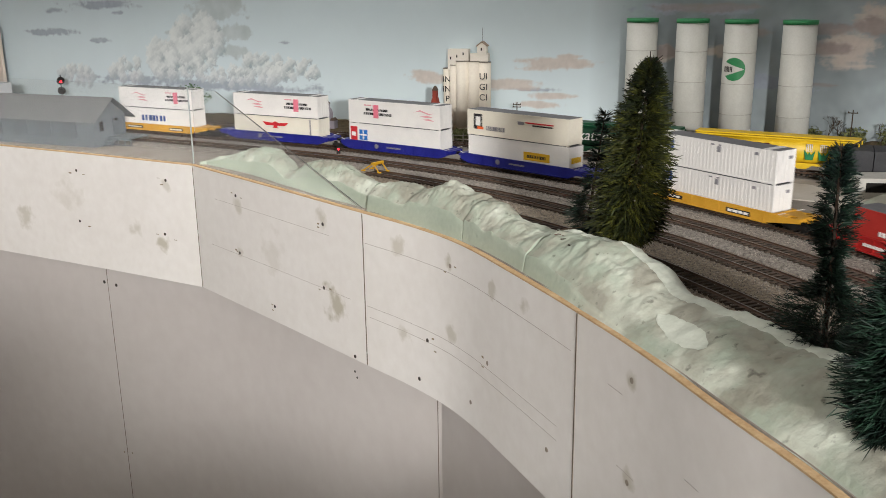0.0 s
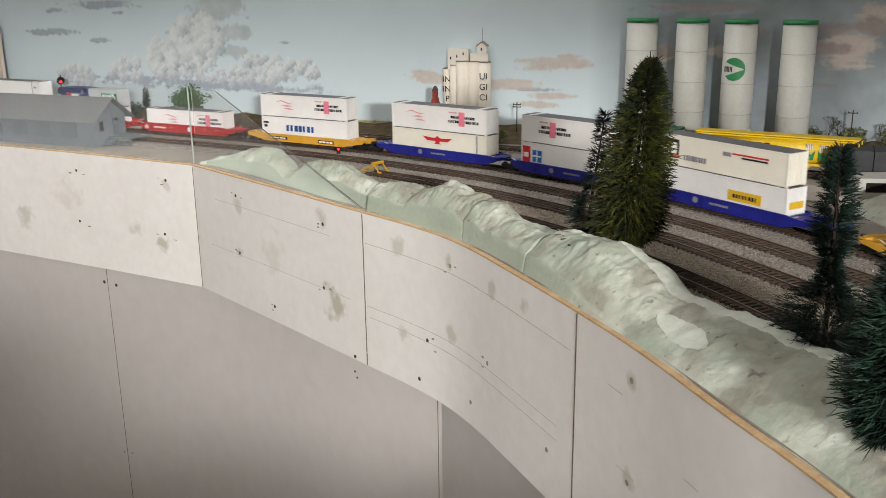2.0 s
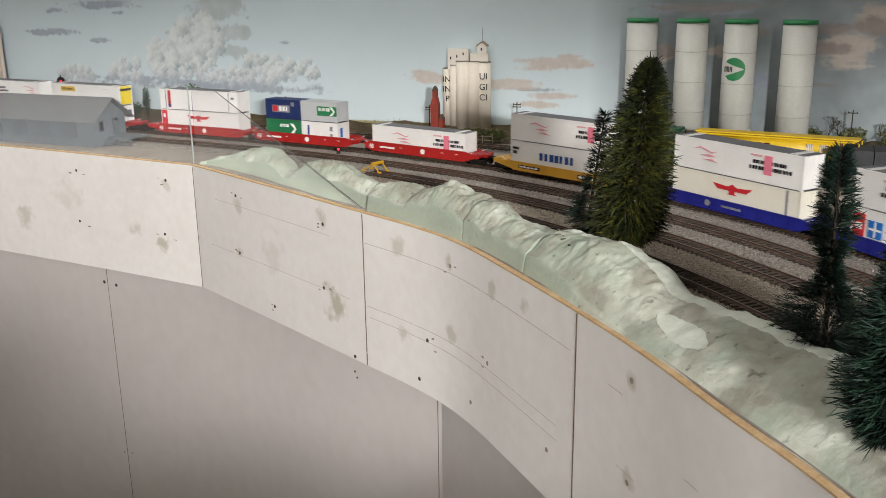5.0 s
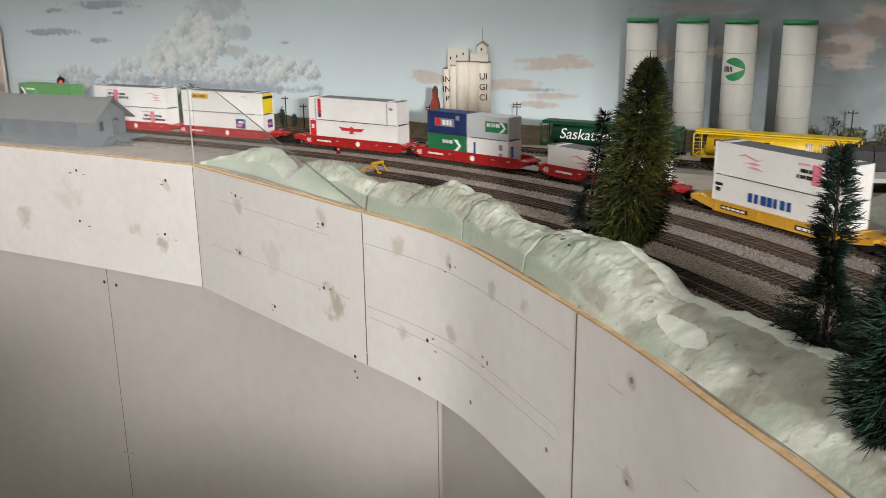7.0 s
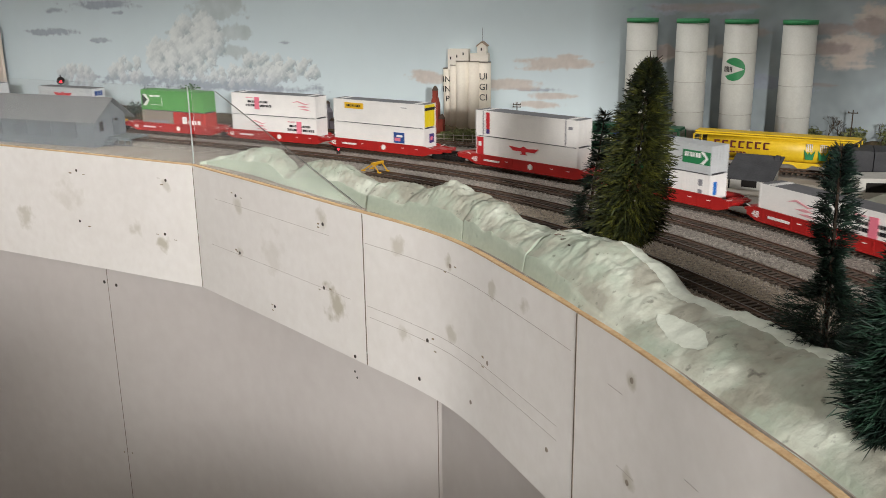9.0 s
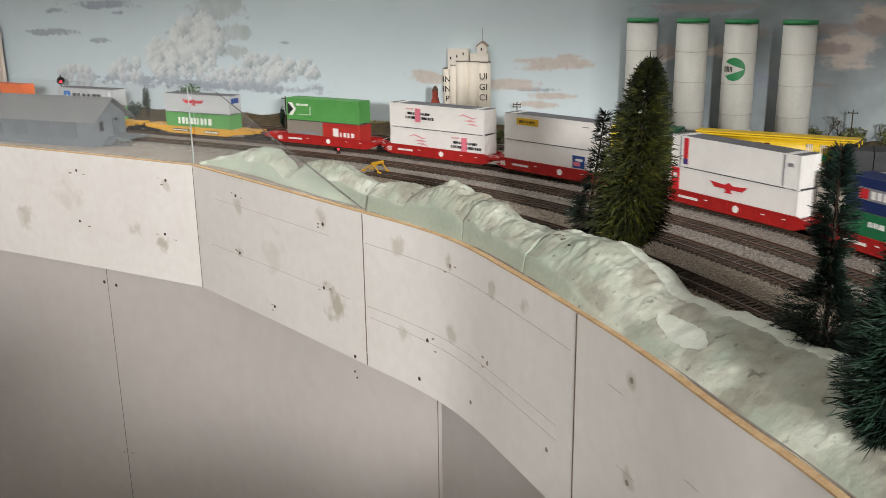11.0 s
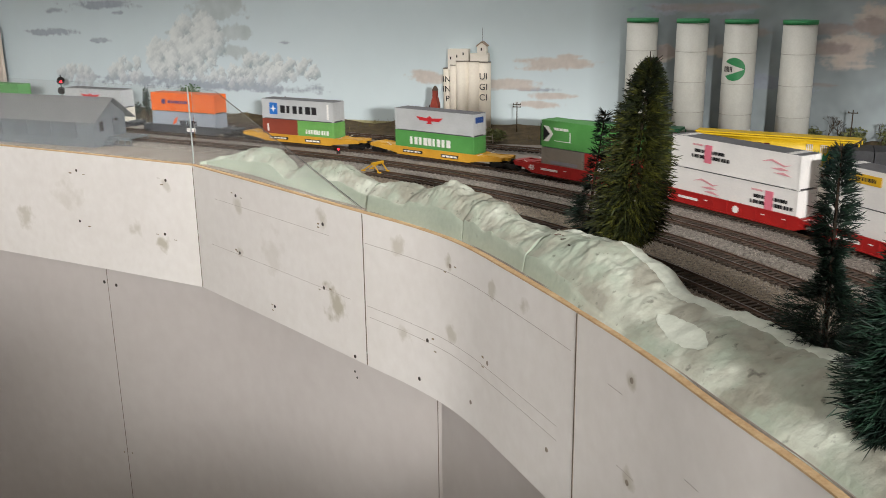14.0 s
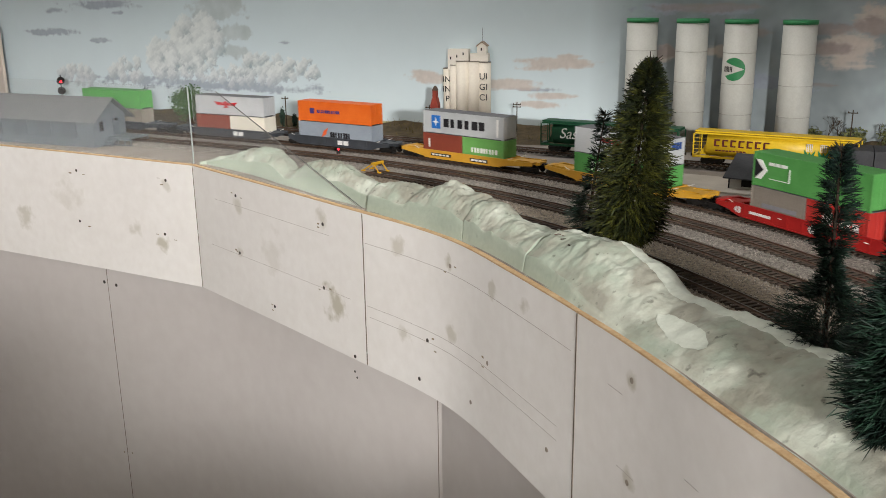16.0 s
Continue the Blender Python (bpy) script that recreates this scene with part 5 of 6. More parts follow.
for k in range(5200):
    i = rng.randrange(1, len(fine) - 1)
    p = fine[i].lerp(fine[i + 1], rng.random())
    if not (-1.2 < p.x < 0.8):
        continue
    d = (fine[i + 1] - fine[i - 1]).normalized()
    o = rng.uniform(0.006, 0.09)
    kk = 1 - (o - 0.004) / 0.125
    q = p + Vector((d.y, -d.x, 0)) * o
    q.z = DECK + 0.014 * kk * kk
    if noise.noise(q * 14) < -0.05:
        continue
    hgt = rng.uniform(0.004, 0.011)
    w = Vector((rng.gauss(0, 1), rng.gauss(0, 1), 0)).normalized() * 0.0006
    tip = q + Vector((rng.gauss(0, 0.003), rng.gauss(0, 0.003), hgt))
    n = len(verts)
    verts += [tuple(q - w), tuple(q + w), tuple(tip)]
    faces.append((n, n + 1, n + 2))
me = bpy.data.meshes.new("dry_grass")
me.from_pydata(verts, [], faces)
me.materials.append(mat("dry_grass_blade", "4a4326", "857647", 0.9, 60, 300, 0))
tagged(new("dry_grass", me), "tufts of dry yellow and olive grass", "grass", kind="stuff")

# fallen twigs and a red scrap on the foam
for s, z, a, ln in ((0.552, 0.46, 20, 0.030), (0.572, 0.36, 5, 0.034), (0.590, 0.34, -50, 0.016)):
    p = foam_point(s, z, 3.0) + Vector((0, 0, 0.001))
    tagged(ob_from("twig", cyl(bmesh.new(), p, p + Vector((math.cos(radians(a)) * ln, math.sin(radians(a)) * ln, 0.001)), 0.0006, 0.0003, 5), M_POLE), "thin dark twig lying on the foam bank", "twig", "twigs on the foam bank")

p = foam_point(0.562, 0.34, 3.0)
bm = bmesh.new()
rows = [[bm.verts.new((p.x + 0.0022 * i + 0.0006 * math.sin(i * 2.0), p.y + 0.0022 * j - 0.001 * i, foam_point(0.562, 0.34, 3.0).z + 0.0012 + 0.0012 * math.sin(i * 0.9))) for j in range(2)] for i in range(5)]
for a, b in zip(rows, rows[1:]):
    bm.faces.new((a[0], a[1], b[1], b[0]))
bmesh.ops.solidify(bm, geom=bm.faces[:], thickness=0.0004)
tagged(ob_from("bark_scrap", bm, mat("red_brown_bark", "5a2a22", "6e382c", 0.85, 90, 500, 0.3)), "curled red-brown bark scrap on the foam bank", "bark scrap")

# ---- the train's builders ----
E0 = 0.00025


def word(u, v, w, h, n, colour):
    """A line of lettering as plain bars: n bars in a width."""
    return [("word", u, v, w, h, n, colour)]


def bird(u, v, w, colour="red"):
    pts = [(0, 0.0045), (0.38, 0.003), (0.45, 0.0045), (0.5, 0.006), (0.55, 0.0045), (0.62, 0.003), (1, 0.0045), (0.86, -0.001), (0.58, -0.001), (0.56, -0.0035), (0.62, -0.005), (0.38, -0.005), (0.44, -0.0035), (0.42, -0.001), (0.14, -0.001)]
    return [("poly", [(u + w * a, v + b) for a, b in pts], colour)]


def chevron(u, v, h):
    return [("poly", [(u, v), (u + h * 0.55, v + h * 0.5), (u, v + h)], "black"),
            ("poly", [(u + h * 0.05, v + h), (u + h * 0.6, v + h * 0.5), (u + h * 0.05, v), (u + h * 0.45, v), (u + h * 0.85, v + h * 0.5), (u + h * 0.45, v + h)], "white")]


def freight(u, cross_first=False):
    """Faded script and a rose cross bar with two lines of dark lettering."""
    a, b = (u, u + 0.082) if not cross_first else (u + 0.088, u + 0.0)
    r = word(b, 0.0185, 0.042, 0.0034, 13, "black") + word(b - 0.004, 0.0125, 0.052, 0.0036, 14, "black") + [("bars", b + 0.014, 0.0085, 0.0095, 0.019, "rose")]
    r += word(b - 0.003, 0.0255, 0.014, 0.0018, 6, "pink")
    r += [("poly", [(a, 0.0215), (a + 0.012, 0.0255), (a + 0.028, 0.021), (a + 0.036, 0.0225), (a + 0.028, 0.0195), (a + 0.012, 0.0235)], "pink")]
    r += [("poly", [(a + 0.011, 0.0165), (a + 0.024, 0.0185), (a + 0.034, 0.0165), (a + 0.024, 0.0155)], "pink"), ("poly", [(a + 0.016, 0.0125), (a + 0.027, 0.014), (a + 0.037, 0.011), (a + 0.026, 0.0115)], "pink")]
    return r


def container(label, L, H, material, marks=(), ribs=0, posts=True, door=None, roof=None, Wd=0.0285, post_mat=None):
    """One model shipping container: body, roof, corner posts, castings, doors and markings."""
    t = thing("container", label, "shipping container", group="containers on the train")
    x, w = L / 2, Wd / 2
    part("body", B(-x + 0.0006, x - 0.0006, -w + 0.0004, w - 0.0004, 0.0006, H - 0.0004), material, t)
    part("roof", B(-x + 0.0004, x - 0.0004, -w + 0.0006, w - 0.0006, H - 0.0006, H, bevel=0.0002), roof or M_ROOF, t, "grey roof sheet")
    if material is M_WHITE and L > 0.1:
        for sx in (-1, 1):
            part("roof_band", B(*sorted((sx * (x - 0.010), sx * (x - 0.018))), -w + 0.0008, w - 0.0008, H - 0.0001, H + 0.0002), M_WHITE, t)
    pm = post_mat or material
    for sx in (-1, 1):
        for sy in (-1, 1):
            part("corner_post", B(*sorted((sx * x, sx * (x - 0.0022))), *sorted((sy * w, sy * (w - 0.0022))), 0.0, H - 0.0002, bevel=0.0002), pm, t)
    for sy in (-1, 1):
        part("rail", B(-x + 0.0022, x - 0.0022, *sorted((sy * w, sy * (w - 0.0008))), 0.0, 0.0016), material, t)
        part("rail", B(-x + 0.0022, x - 0.0022, *sorted((sy * w, sy * (w - 0.0008))), H - 0.0014, H - 0.0003), material, t)
    if ribs:
        g = (L - 0.008) / ribs
        me = bpy.data.meshes.new("side_rib")
        b1 = B(-g * 0.22, g * 0.22, 0.0, 0.0006, 0.0018, H - 0.0016)
        b1.to_mesh(me)
        b1.free()
        me.materials.append(material)
        for i in range(ribs):
            for sy in (-1, 1):
                o = new("side_rib", me)
                o.parent = t
                o.matrix_basis = pose(-x + 0.004 + g * (i + 0.5), sy * (w - 0.0004) - (0.0 if sy > 0 else 0.0006) + (-0.0001 if sy > 0 else 0.0003), 0)
    for sx in (-1, 1):
        for sy in (-1, 1):
            part("corner_casting", B(*sorted((sx * (x - 0.0002), sx * (x - 0.0032))), *sorted((sy * (w - 0.0002), sy * (w - 0.0028))), -0.0009, 0.0), pm, t)
    dm = door or material
    for sy in (-1, 1):
        part("door", B(x - 0.0008, x - 0.0001, *sorted((sy * 0.0004, sy * (w - 0.0024))), 0.0012, H - 0.0014), dm, t)
        part("locking_rod", cyl(bmesh.new(), (x + 0.0002, sy * 0.005, 0.001), (x + 0.0002, sy * 0.005, H - 0.001), 0.0003, n=6), dm, t)
    for c, mk in enumerate(marks):
        bm = bmesh.new()
        e = E0 + 0.00003 * (c % 9)
        if mk[0] == "word":
            _, u, v, bw, bh, n, col = mk
            g = bw / n
            for i in range(n):
                box(bm, -x + u + g * i, -x + u + g * (i + (0.52, 0.72, 0.62, 0.78, 0.45)[(i * 3 + n) % 5]), -w - e, -w + 0.0006, v, v + bh)
            tagged(part("lettering", bm, INK[col], t), kind="stuff")
        elif mk[0] == "bars":
            _, u, v, bw, bh, col = mk
            part("marking", box(bm, -x + u, -x + u + bw, -w - e, -w + 0.0006, v, v + bh), INK[col], t)
        elif mk[0] == "end":
            _, u, v, bw, bh, col = mk
            part("end_marking", box(bm, x - 0.0004, x + e + 0.0002, -w + u, -w + u + bw, v, v + bh), INK[col], t)
        else:
            part("emblem", prism(bm, [(-x + a, b) for a, b in mk[1]], -w - e, -w + 0.0006), INK[mk[-1]], t)
    return t


def well_car(label, paint, xl, xr, half=0.0875, trucks=(True, False), kind="red", number=False):
    """A double-stack well car unit; z is from the rail. xl, xr: its reach behind and ahead of the well's middle."""
    t = thing("well_car", label, "railway car", group="well cars of the train")
    hw = 0.0165
    top = {"red": 0.0175, "blue": 0.0165, "yellow": 0.0150, "grey": 0.0165}[kind]
    for sy in (-1, 1):
        bm = bmesh.new()
        y0, y1 = sorted((sy * hw, sy * (hw - 0.0011)))
        low = 0.0035
        if kind == "yellow":
            pts = [(-xl + 0.012, 0.0105), (-half - 0.004, 0.0065), (-half + 0.014, low), (half - 0.014, low), (half + 0.004, 0.0065), (xr - 0.012, 0.0105), (xr - 0.012, 0.0150),
                   (half + 0.006, 0.0135), (half - 0.004, top), (-half + 0.004, top), (-half - 0.006, 0.0135), (-xl + 0.012, 0.0150)]
        else:
            pts = [(-xl + 0.014, 0.0100), (-half - 0.010, 0.0080), (-half + 0.004, low), (half - 0.004, low), (half + 0.010, 0.0080), (xr - 0.014, 0.0100), (xr - 0.014, 0.0140),
                   (half + 0.008, 0.0150), (half - 0.002, top), (-half + 0.002, top), (-half - 0.008, 0.0150), (-xl + 0.014, 0.0140)]
        prism(bm, pts, y0, y1)
        part("side_sill", bm, paint, t)
        # top flange and posts
        part("flange", B(-half, half, *sorted((sy * (hw + 0.0006), sy * (hw - 0.0011))), top - 0.0011, top + 0.0001), paint, t)
        part("flange", B(-half + 0.008, half - 0.008, *sorted((sy * (hw + 0.0006), sy * (hw - 0.0011))), 0.0034, 0.0046), paint, t)
        for k in range(9):
            u = -half + 0.012 + (2 * half - 0.024) * k / 8
            part("side_post", B(u - 0.0007, u + 0.0007, *sorted((sy * (hw + 0.0004), sy * hw)), 0.0046, top - 0.0011), paint, t)
    part("well_floor", B(-half, half, -hw + 0.0012, hw - 0.0012, 0.0055, WELL - 0.0002), paint, t)
    for sx, reach, tk in ((-1, xl, trucks[0]), (1, xr, trucks[1])):
        bm = bmesh.new()
        a, b = sorted((sx * (half + 0.0005), sx * (reach - 0.007)))
        # end platform: narrows to the drawbar, with a raised bulkhead at the well
        box(bm, a, b, -0.0075, 0.0075, 0.0105, 0.0145)
        a2, b2 = sorted((sx * (half + 0.0005), sx * (half + 0.014)))
        box(bm, a2, b2, -hw + 0.001, hw - 0.001, 0.0115, 0.0142)
        a3, b3 = sorted((sx * (half + 0.0005), sx * (half + 0.0025)))
        box(bm, a3, b3, -hw + 0.001, hw - 0.001, 0.0080, 0.0155)
        a4, b4 = sorted((sx * (reach - 0.018), sx * (reach - 0.012)))
        box(bm, a4, b4, -hw + 0.0015, hw - 0.0015, 0.0118, 0.0150)
        part("end_platform", bm, paint, t)
        a5, b5 = sorted((sx * (reach - 0.010), sx * (reach + 0.0015)))
        part("coupler", B(a5, b5, -0.0022, 0.0022, 0.0095, 0.0130, bevel=0.0004), M_STEEL, t)
        for sy in (-1, 1):
            part("grab_iron", cyl(bmesh.new(), (sx * (half + 0.004), sy * (hw - 0.002), 0.0145), (sx * (half + 0.012), sy * (hw - 0.002), 0.0175), 0.0004, n=5), INK["white"], t)
        if tk:
            truck(t, sx * (reach - (0.022 if trucks[1] or sx > 0 else 0.004)))
    w = {"red": "white", "blue": "grey", "yellow": "black", "grey": "white"}[kind]
    bm = bmesh.new()
    e = hw + 0.0007
    if kind == "red":
        for k in range(10):
            box(bm, -half + 0.020 + k * 0.0028, -half + 0.022 + k * 0.0028, -e, -hw + 0.0005, 0.0092, 0.0118)
        cyl(bm, (0.012, -e, 0.0105), (0.012, -hw, 0.0105), 0.0038, n=14)
        for u in (-0.03, 0.045, 0.07):
            box(bm, u, u + 0.004, -e, -hw + 0.0005, 0.0118, 0.0126)
    elif kind == "yellow":
        box(bm, -half + 0.020, -half + 0.056, -e, -hw + 0.0005, 0.0072, 0.0112)
        box(bm, half - 0.058, half - 0.028, -e, -hw + 0.0005, 0.0062, 0.0108)
    elif kind == "blue":
        for k in range(8):
            box(bm, -0.01 + k * 0.0032, -0.0078 + k * 0.0032, -e, -hw + 0.0005, 0.0092, 0.0114)
        cyl(bm, (-0.03, -e, 0.0105), (-0.03, -hw, 0.0105), 0.0034, n=14)
    else:
        for k in range(2):
            box(bm, 0.008 + k * 0.011, 0.0165 + k * 0.011, -e, -hw + 0.0005, 0.0068, 0.0132)
    tagged(part("lettering", bm, INK[w], t), kind="stuff")
    if kind == "yellow":
        bm = bmesh.new()
        for k in range(4):
            box(bm, half - 0.056 + k * 0.0068, half - 0.0505 + k * 0.0068, -e - 0.0002, -hw, 0.0072, 0.0098)
        for k in range(5):
            box(bm, -half + 0.022 + k * 0.0065, -half + 0.0268 + k * 0.0065, -e - 0.0002, -hw, 0.0082, 0.0102)
        tagged(part("lettering", bm, INK["white"], t), kind="stuff")
    if number:
        cu = bpy.data.curves.new("number", "FONT")
        cu.body, cu.size, cu.extrude = "48", 0.0095, 0.0002
        to = new("number", cu)
        me = bpy.data.meshes.new_from_object(to)
        bpy.data.objects.remove(to)
        me.materials.clear()
        me.materials.append(INK["white"])
        ob = new("number", me)
        ob.parent = t
        ob.matrix_basis = pose(-half - 0.002, -hw - 0.0003, 0.0070, 90, 0, 0)
    return t


ISO, DOM = 0.0298, 0.0333
L48, L40, L20, L45 = 0.1685, 0.1405, 0.0700, 0.1576
TRAIN = []  # (centre along the line at the start, [things with their offset and height])


def unit(s, car, *loads):
    TRAIN.append((s, [(car, 0.0, 0.0)] + [(c, dx, dz + WELL + (0.0009 if dz == 0 else 0.0018)) for c, dx, dz in loads]))


def white48(marks=(), label="white smooth-sided model container", **kw):
    return container(label, L48, DOM, M_WHITE, marks, **kw)


IF_LABEL = "white model container with faded red script and dark lettering"
# leading units
unit(0.752, well_car("red model well car", M_RED, 0.13, 0.12, trucks=(True, True)),
     (container("red smooth-sided model container", L48, DOM, M_REDC, word(0.03, 0.012, 0.03, 0.004, 7, "white")), 0, 0))
rib_marks = [("bars", 0.094, 0.0225, 0.0045, 0.006, "grey"), ("bars", 0.086, 0.029, 0.004, 0.0015, "grey"), ("bars", 0.096, 0.029, 0.003, 0.0015, "grey"), ("bars", 0.142, 0.026, 0.004, 0.003, "grey"), ("bars", 0.024, 0.017, 0.010, 0.010, "blue"), ("bars", 0.0265, 0.0195, 0.005, 0.005, "grey"),
             ("end", 0.018, 0.024, 0.005, 0.003, "grey")]
unit(0.486, well_car("yellow model well car with black lettering panels", M_YEL, 0.133, 0.13, trucks=(True, True), kind="yellow"),
     (white48(rib_marks, "white ribbed model container", ribs=34), 0, 0), (white48(rib_marks, "white ribbed model container", ribs=34), 0, DOM))
q_marks = [("bars", 0.012, 0.008, 0.014, 0.020, "black"), ("bars", 0.0155, 0.0125, 0.008, 0.012, "white"), ("bars", 0.018, 0.008, 0.010, 0.0035, "orange")] + word(0.034, 0.0075, 0.032, 0.0055, 9, "grey") \
    + [("bars", 0.100, 0.0225, 0.045, 0.0016, "red"), ("bars", 0.112, 0.0195, 0.032, 0.0016, "black"), ("bars", 0.088, 0.020, 0.010, 0.004, "grey")]
lab_marks = [("bars", 0.096, 0.010, 0.042, 0.0105, "yellow"), ("end", 0.004, 0.012, 0.02, 0.007, "yellow")] + word(0.102, 0.013, 0.032, 0.004, 8, "black")
unit(0.191, well_car("dark blue model well car", M_BLUE, 0.112, 0.15, trucks=(True, True), kind="blue"),
     (white48(lab_marks, "white model container with a yellow label"), 0, 0), (container("cream weathered model container with a large ring emblem", L48, DOM, M_CREAM, q_marks), -0.002, DOM))
cross_marks = [("bars", 0.003, 0.006, 0.0125, 0.022, "red"), ("bars", 0.005, 0.014, 0.008, 0.006, "white"), ("bars", 0.020, 0.009, 0.015, 0.015, "sky"), ("bars", 0.0265, 0.0095, 0.002, 0.014, "white"), ("bars", 0.0205, 0.0155, 0.014, 0.002, "white")]
unit(-0.030, well_car("dark blue model well car", M_BLUE, 0.113, 0.110, trucks=(True, False), kind="blue"),
     (white48(cross_marks, "white model container with red and blue emblems"), 0, 0), (white48(freight(0.034, True), IF_LABEL), 0, DOM))
unit(-0.260, well_car("dark blue model well car", M_BLUE, 0.128, 0.116, trucks=(True, False), kind="blue"),
     (container("cream model container with a red bird emblem", L48, DOM, M_CREAM, bird(0.058, 0.020, 0.052) + [("bars", 0.1515, 0.001, 0.002, 0.031, "grey")]), 0, 0), (white48(freight(0.026), IF_LABEL), 0, DOM))
unit(-0.516, well_car("yellow model well car with black lettering panels", M_YEL, 0.125, 0.126, trucks=(True, True), kind="yellow"),
     (white48(word(0.050, 0.012, 0.058, 0.0092, 7, "blue") + [("bars", 0.004, 0.022, 0.010, 0.003, "black"), ("bars", 0.005, 0.016, 0.006, 0.004, "black")], "white model container with blue block lettering"), 0, 0), (white48(freight(0.030), IF_LABEL), 0, DOM))
unit(-0.766, well_car("red model well car with white lettering", M_RED, 0.111, 0.124, trucks=(True, True), number=True),
     (white48(freight(0.036), IF_LABEL), 0, 0))
unit(-0.988, well_car("red model well car with white lettering", M_RED, 0.106, 0.111, trucks=(True, False), number=True),
     (container("dark green twenty-foot model container", L20, ISO, M_DGRN, word(0.028, 0.018, 0.018, 0.0045, 6, "white") + chevron(0.047, 0.008, 0.016)[1:], ribs=18), -0.0355, 0),
     (container("white twenty-foot model container", L20, ISO, M_WHITE, [("bars", 0.012, 0.006, 0.003, 0.018, "blue"), ("bars", 0.055, 0.006, 0.005, 0.007, "grey"), ("bars", 0.055, 0.017, 0.005, 0.007, "grey"), ("end", 0.006, 0.008, 0.005, 0.014, "sky")], ribs=18), 0.0355, 0),
     (container("navy twenty-foot model container with a pale emblem panel", L20, ISO, M_NAVY, [("bars", 0.014, 0.010, 0.035, 0.011, "grey"), ("bars", 0.015, 0.011, 0.010, 0.009, "red")] + word(0.028, 0.012, 0.02, 0.007, 3, "white") + [("bars", 0.052, 0.020, 0.006, 0.006, "grey")], ribs=18, roof=M_NAVY), -0.0355, ISO),
     (container("grey twenty-foot model container with a green emblem panel", L20, ISO, M_GREYC, [("bars", 0.032, 0.009, 0.037, 0.014, "green")] + word(0.035, 0.016, 0.022, 0.005, 6, "white") + chevron(0.055, 0.0095, 0.013)[1:], ribs=18, roof=M_GREYC), 0.0355, ISO))
unit(-1.200, well_car("red model well car with white lettering", M_RED, 0.130, 0.106, trucks=(True, False), number=True),
     (container("white model container with a red bird emblem", L48, DOM, M_WHITE, [("bars", 0.002, 0.003, 0.0115, 0.029, "red"), ("bars", 0.005, 0.020, 0.005, 0.006, "white")] + bird(0.058, 0.021, 0.05)), 0, 0),
     (container("light grey model container with a red stripe", L48, DOM, M_WHITE, [("bars", 0.0185, 0.003, 0.0060, 0.028, "red"), ("bars", 0.0185, 0.003, 0.0060, 0.006, "purple"), ("bars", 0.0130, 0.001, 0.0012, 0.031, "grey"), ("bars", 0.149, 0.001, 0.0012, 0.031, "grey"), ("bars", 0.154, 0.021, 0.006, 0.0035, "grey")]), 0, DOM))
unit(-1.463, well_car("red model well car with white lettering", M_RED, 0.103, 0.130, trucks=(True, True), number=True),
     (white48([("bars", 0.114, 0.010, 0.019, 0.015, "blue"), ("bars", 0.116, 0.0125, 0.010, 0.005, "rose"), ("bars", 0.119, 0.0185, 0.011, 0.003, "white"), ("end", 0.012, 0.012, 0.011, 0.013, "purple"), ("end", 0.014, 0.016, 0.006, 0.005, "rose")], "white model container with a blue and red emblem"), 0, 0),
     (white48([("bars", 0.022, 0.020, 0.036, 0.0085, "yellow"), ("bars", 0.128, 0.026, 0.010, 0.001, "grey"), ("end", 0.002, 0.024, 0.0245, 0.004, "black")] + word(0.026, 0.0225, 0.028, 0.0035, 8, "black"), "white model container with bright yellow doors", door=M_YEND, post_mat=M_WHITE), 0, DOM))
unit(-1.668, well_car("red model well car with white lettering", M_RED, 0.106, 0.103, trucks=(True, False), number=True),
     (white48(freight(0.034), IF_LABEL), 0, 0), (white48(freight(0.034, True), IF_LABEL), 0, DOM))
unit(-1.882, well_car("red model well car with white lettering", M_RED, 0.130, 0.107, trucks=(True, False), number=True),
     (container("taupe twenty-foot model container", L20, ISO, M_TAUPE, [("bars", 0.016, 0.010, 0.044, 0.004, "grey")], ribs=18), -0.0355, 0),
     (container("red twenty-foot model container with white lettering", L20, ISO, M_REDC, [("bars", 0.020, 0.010, 0.010, 0.012, "white")] + word(0.033, 0.010, 0.028, 0.0065, 4, "white"), ribs=18), 0.0355, 0),
     (container("green model container with a black and white arrow", L40, DOM, M_GRN, chevron(0.003, 0.007, 0.019) + word(0.021, 0.022, 0.024, 0.003, 8, "white") + [("bars", 0.022, 0.0085, 0.026, 0.0006, "white"), ("bars", 0.047, 0.0085, 0.0006, 0.013, "white")], roof=M_GRN), 0, ISO))
unit(-2.140, well_car("yellow model well car with black lettering panels", M_YEL, 0.130, 0.130, half=0.074, trucks=(True, True), kind="yellow"),
     (container("bright green model container with white block lettering", L40, ISO, M_GRN, word(0.028, 0.011, 0.074, 0.0105, 9, "white")), 0, 0),
     (container("light grey model container with a red bird emblem", L40, ISO, M_GREYC, bird(0.040, 0.016, 0.048) + [("end", 0.005, 0.017, 0.006, 0.008, "blue"), ("end", 0.012, 0.017, 0.005, 0.008, "blue"), ("end", 0.018, 0.017, 0.004, 0.008, "blue")]), 0, ISO))
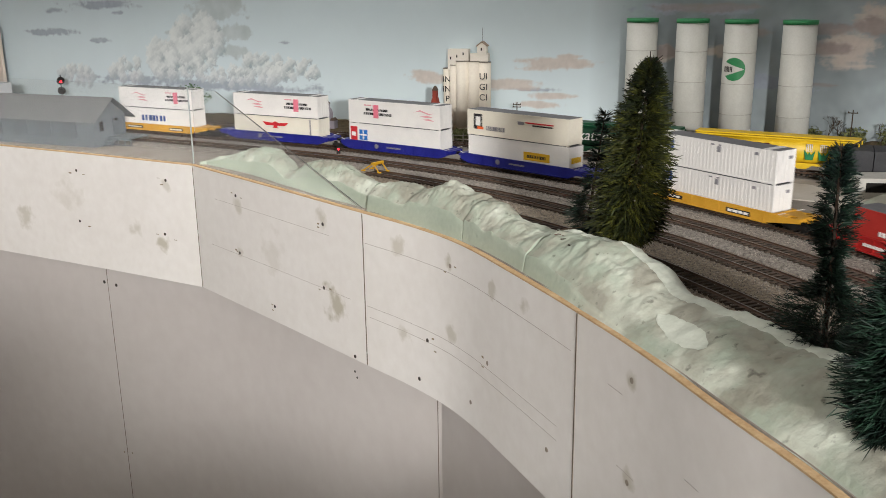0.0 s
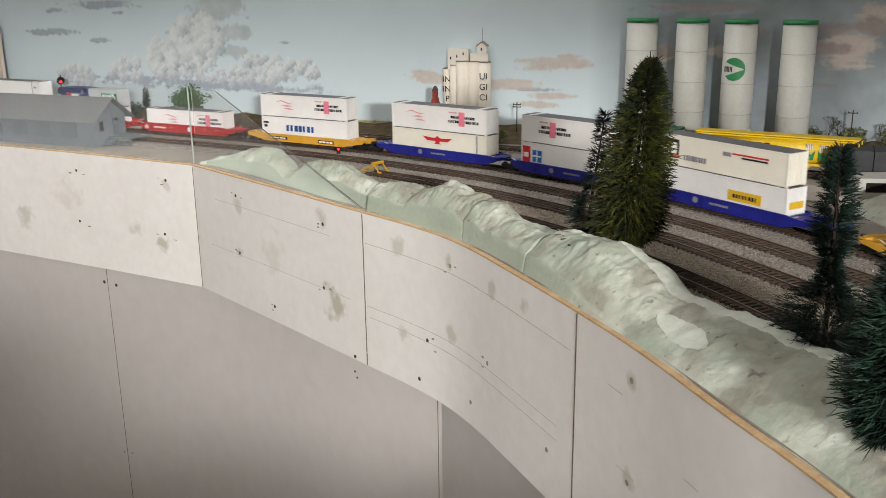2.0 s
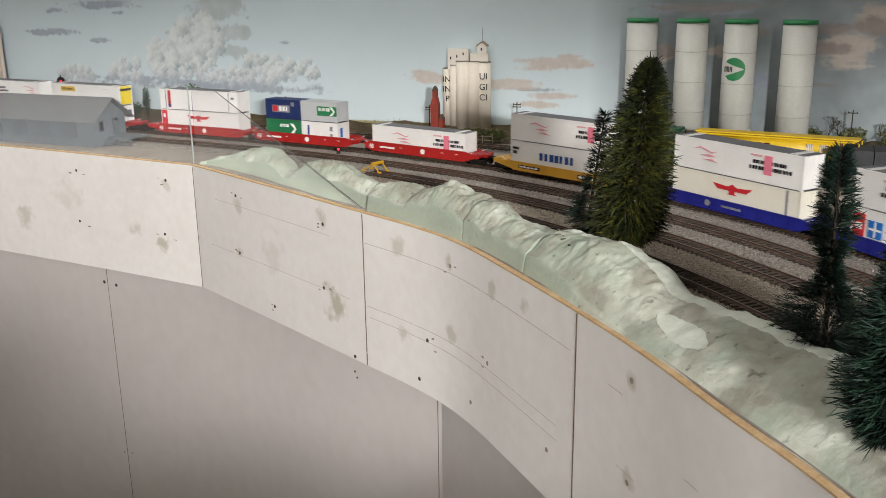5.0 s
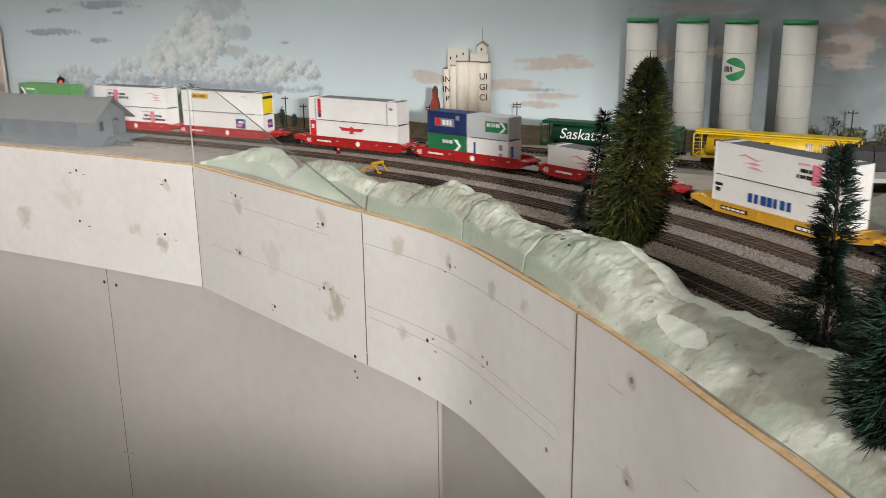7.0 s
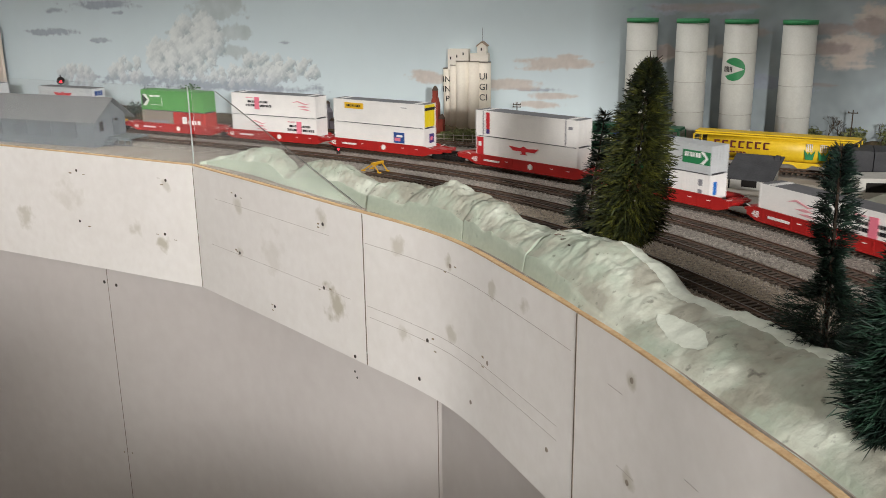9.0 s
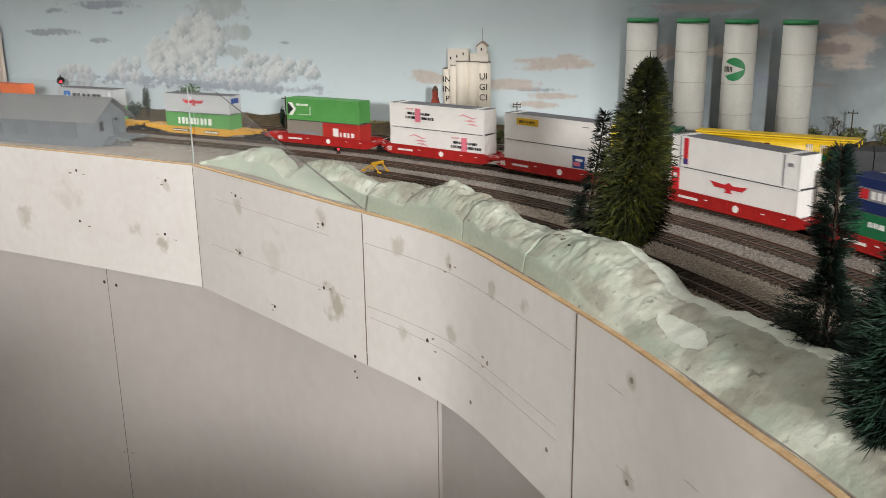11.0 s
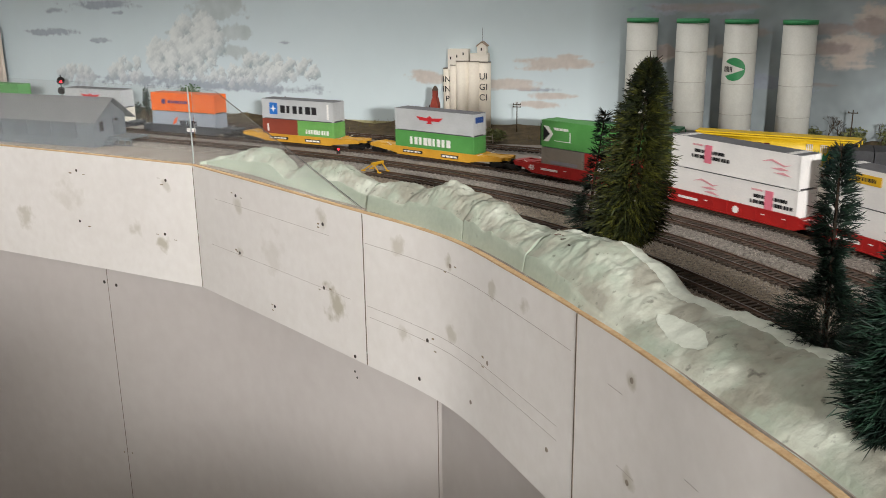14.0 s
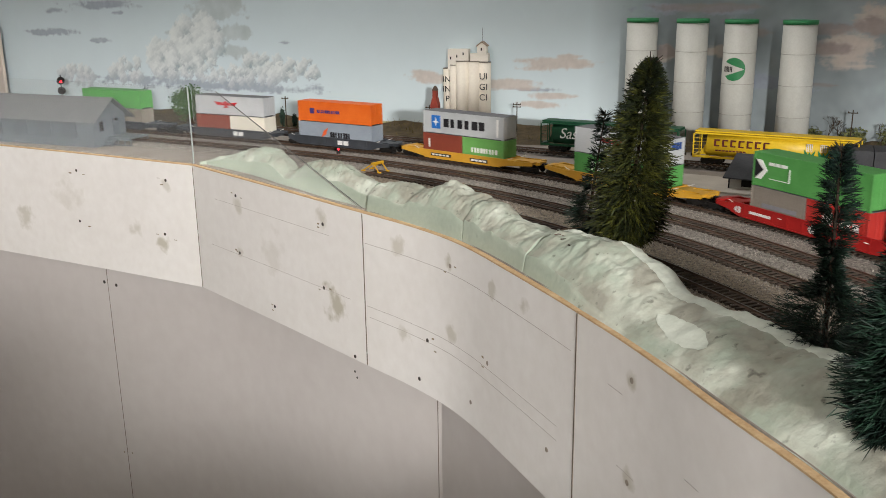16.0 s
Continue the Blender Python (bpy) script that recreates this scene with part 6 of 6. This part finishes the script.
unit(-2.400, well_car("yellow model well car with black lettering panels", M_YEL, 0.122, 0.130, half=0.074, trucks=(True, True), kind="yellow"),
     (container("brown twenty-foot model container", L20, ISO, M_BROWN, [("bars", 0.010, 0.010, 0.003, 0.012, "white")], ribs=18), -0.0355, 0),
     (container("light green twenty-foot model container", L20, ISO, M_LGRN, word(0.016, 0.010, 0.045, 0.0065, 9, "white"), ribs=18), 0.0355, 0),
     (container("light grey model container with blue emblem and black lettering", L40, ISO, M_GREYC, [("bars", 0.016, 0.006, 0.0155, 0.018, "sky"), ("poly", [(0.0175, 0.015), (0.0222, 0.0165), (0.0237, 0.0215), (0.0252, 0.0165), (0.0300, 0.015), (0.0252, 0.0135), (0.0237, 0.0085), (0.0222, 0.0135)], "white"),
                ("bars", 0.129, 0.003, 0.003, 0.023, "white")] + word(0.038, 0.009, 0.074, 0.0115, 6, "black")), 0, ISO))
unit(-2.639, well_car("charcoal grey model well car with white letters", M_CNGREY, 0.105, 0.117, half=0.074, trucks=(True, True), kind="grey"),
     (container("grey model container with orange and blue emblem", L40, ISO, mat("blue_grey_container_paint", "858d97", "929aa3", 0.5, 50, 500, 0.05), [("poly", [(0.044, 0.006), (0.054, 0.012), (0.058, 0.022), (0.050, 0.017)], "orange")] + word(0.062, 0.008, 0.040, 0.008, 8, "black")), 0, 0),
     (container("orange model container with blue lettering", L40, ISO, M_ORANGE, [("bars", 0.024, 0.0115, 0.008, 0.008, "purple")] + word(0.038, 0.013, 0.044, 0.0045, 11, "purple"), roof=M_ORANGE), 0, ISO))
unit(-2.850, well_car("charcoal grey model well car with white letters", M_CNGREY, 0.130, 0.105, half=0.074, trucks=(True, False), kind="grey"),
     (container("red twenty-foot model container", L20, ISO, M_BROWN, (), ribs=18), -0.0355, 0),
     (container("cream twenty-foot model container", L20, ISO, M_CREAM, (), ribs=18), 0.0355, 0),
     (container("light grey model container with a red bird emblem", L40, ISO, M_GREYC, bird(0.040, 0.016, 0.048)), 0, ISO))
unit(-3.117, well_car("charcoal grey model well car with white letters", M_CNGREY, 0.130, 0.135, half=0.074, trucks=(True, True), kind="grey"),
     (container("plain charcoal model shipping container", L40, ISO, M_TAUPE, ()), 0, 0),
     (container("plain green model shipping container", L40, ISO, M_GRN, (), roof=M_GRN), 0, ISO))

SPEED = 0.156


def train_pose(s, dx, z):
    """A car sits as a chord on the curved line."""
    a, b = at(s - 0.085), at(s + 0.085)
    mid = (a + b) / 2
    h = math.degrees(math.atan2(b.y - a.y, b.x - a.x))
    return Matrix.Translation((mid.x, mid.y, RAIL)) @ pose(0, 0, 0, 0, 0, h) @ pose(dx, 0, z)


def motions():
    for s0, loads in TRAIN:
        for ob, dx, z in loads:
            walk(ob, [(0.5 * k, train_pose(s0 + SPEED * 0.5 * k, dx, z)) for k in range(33)])


motions()
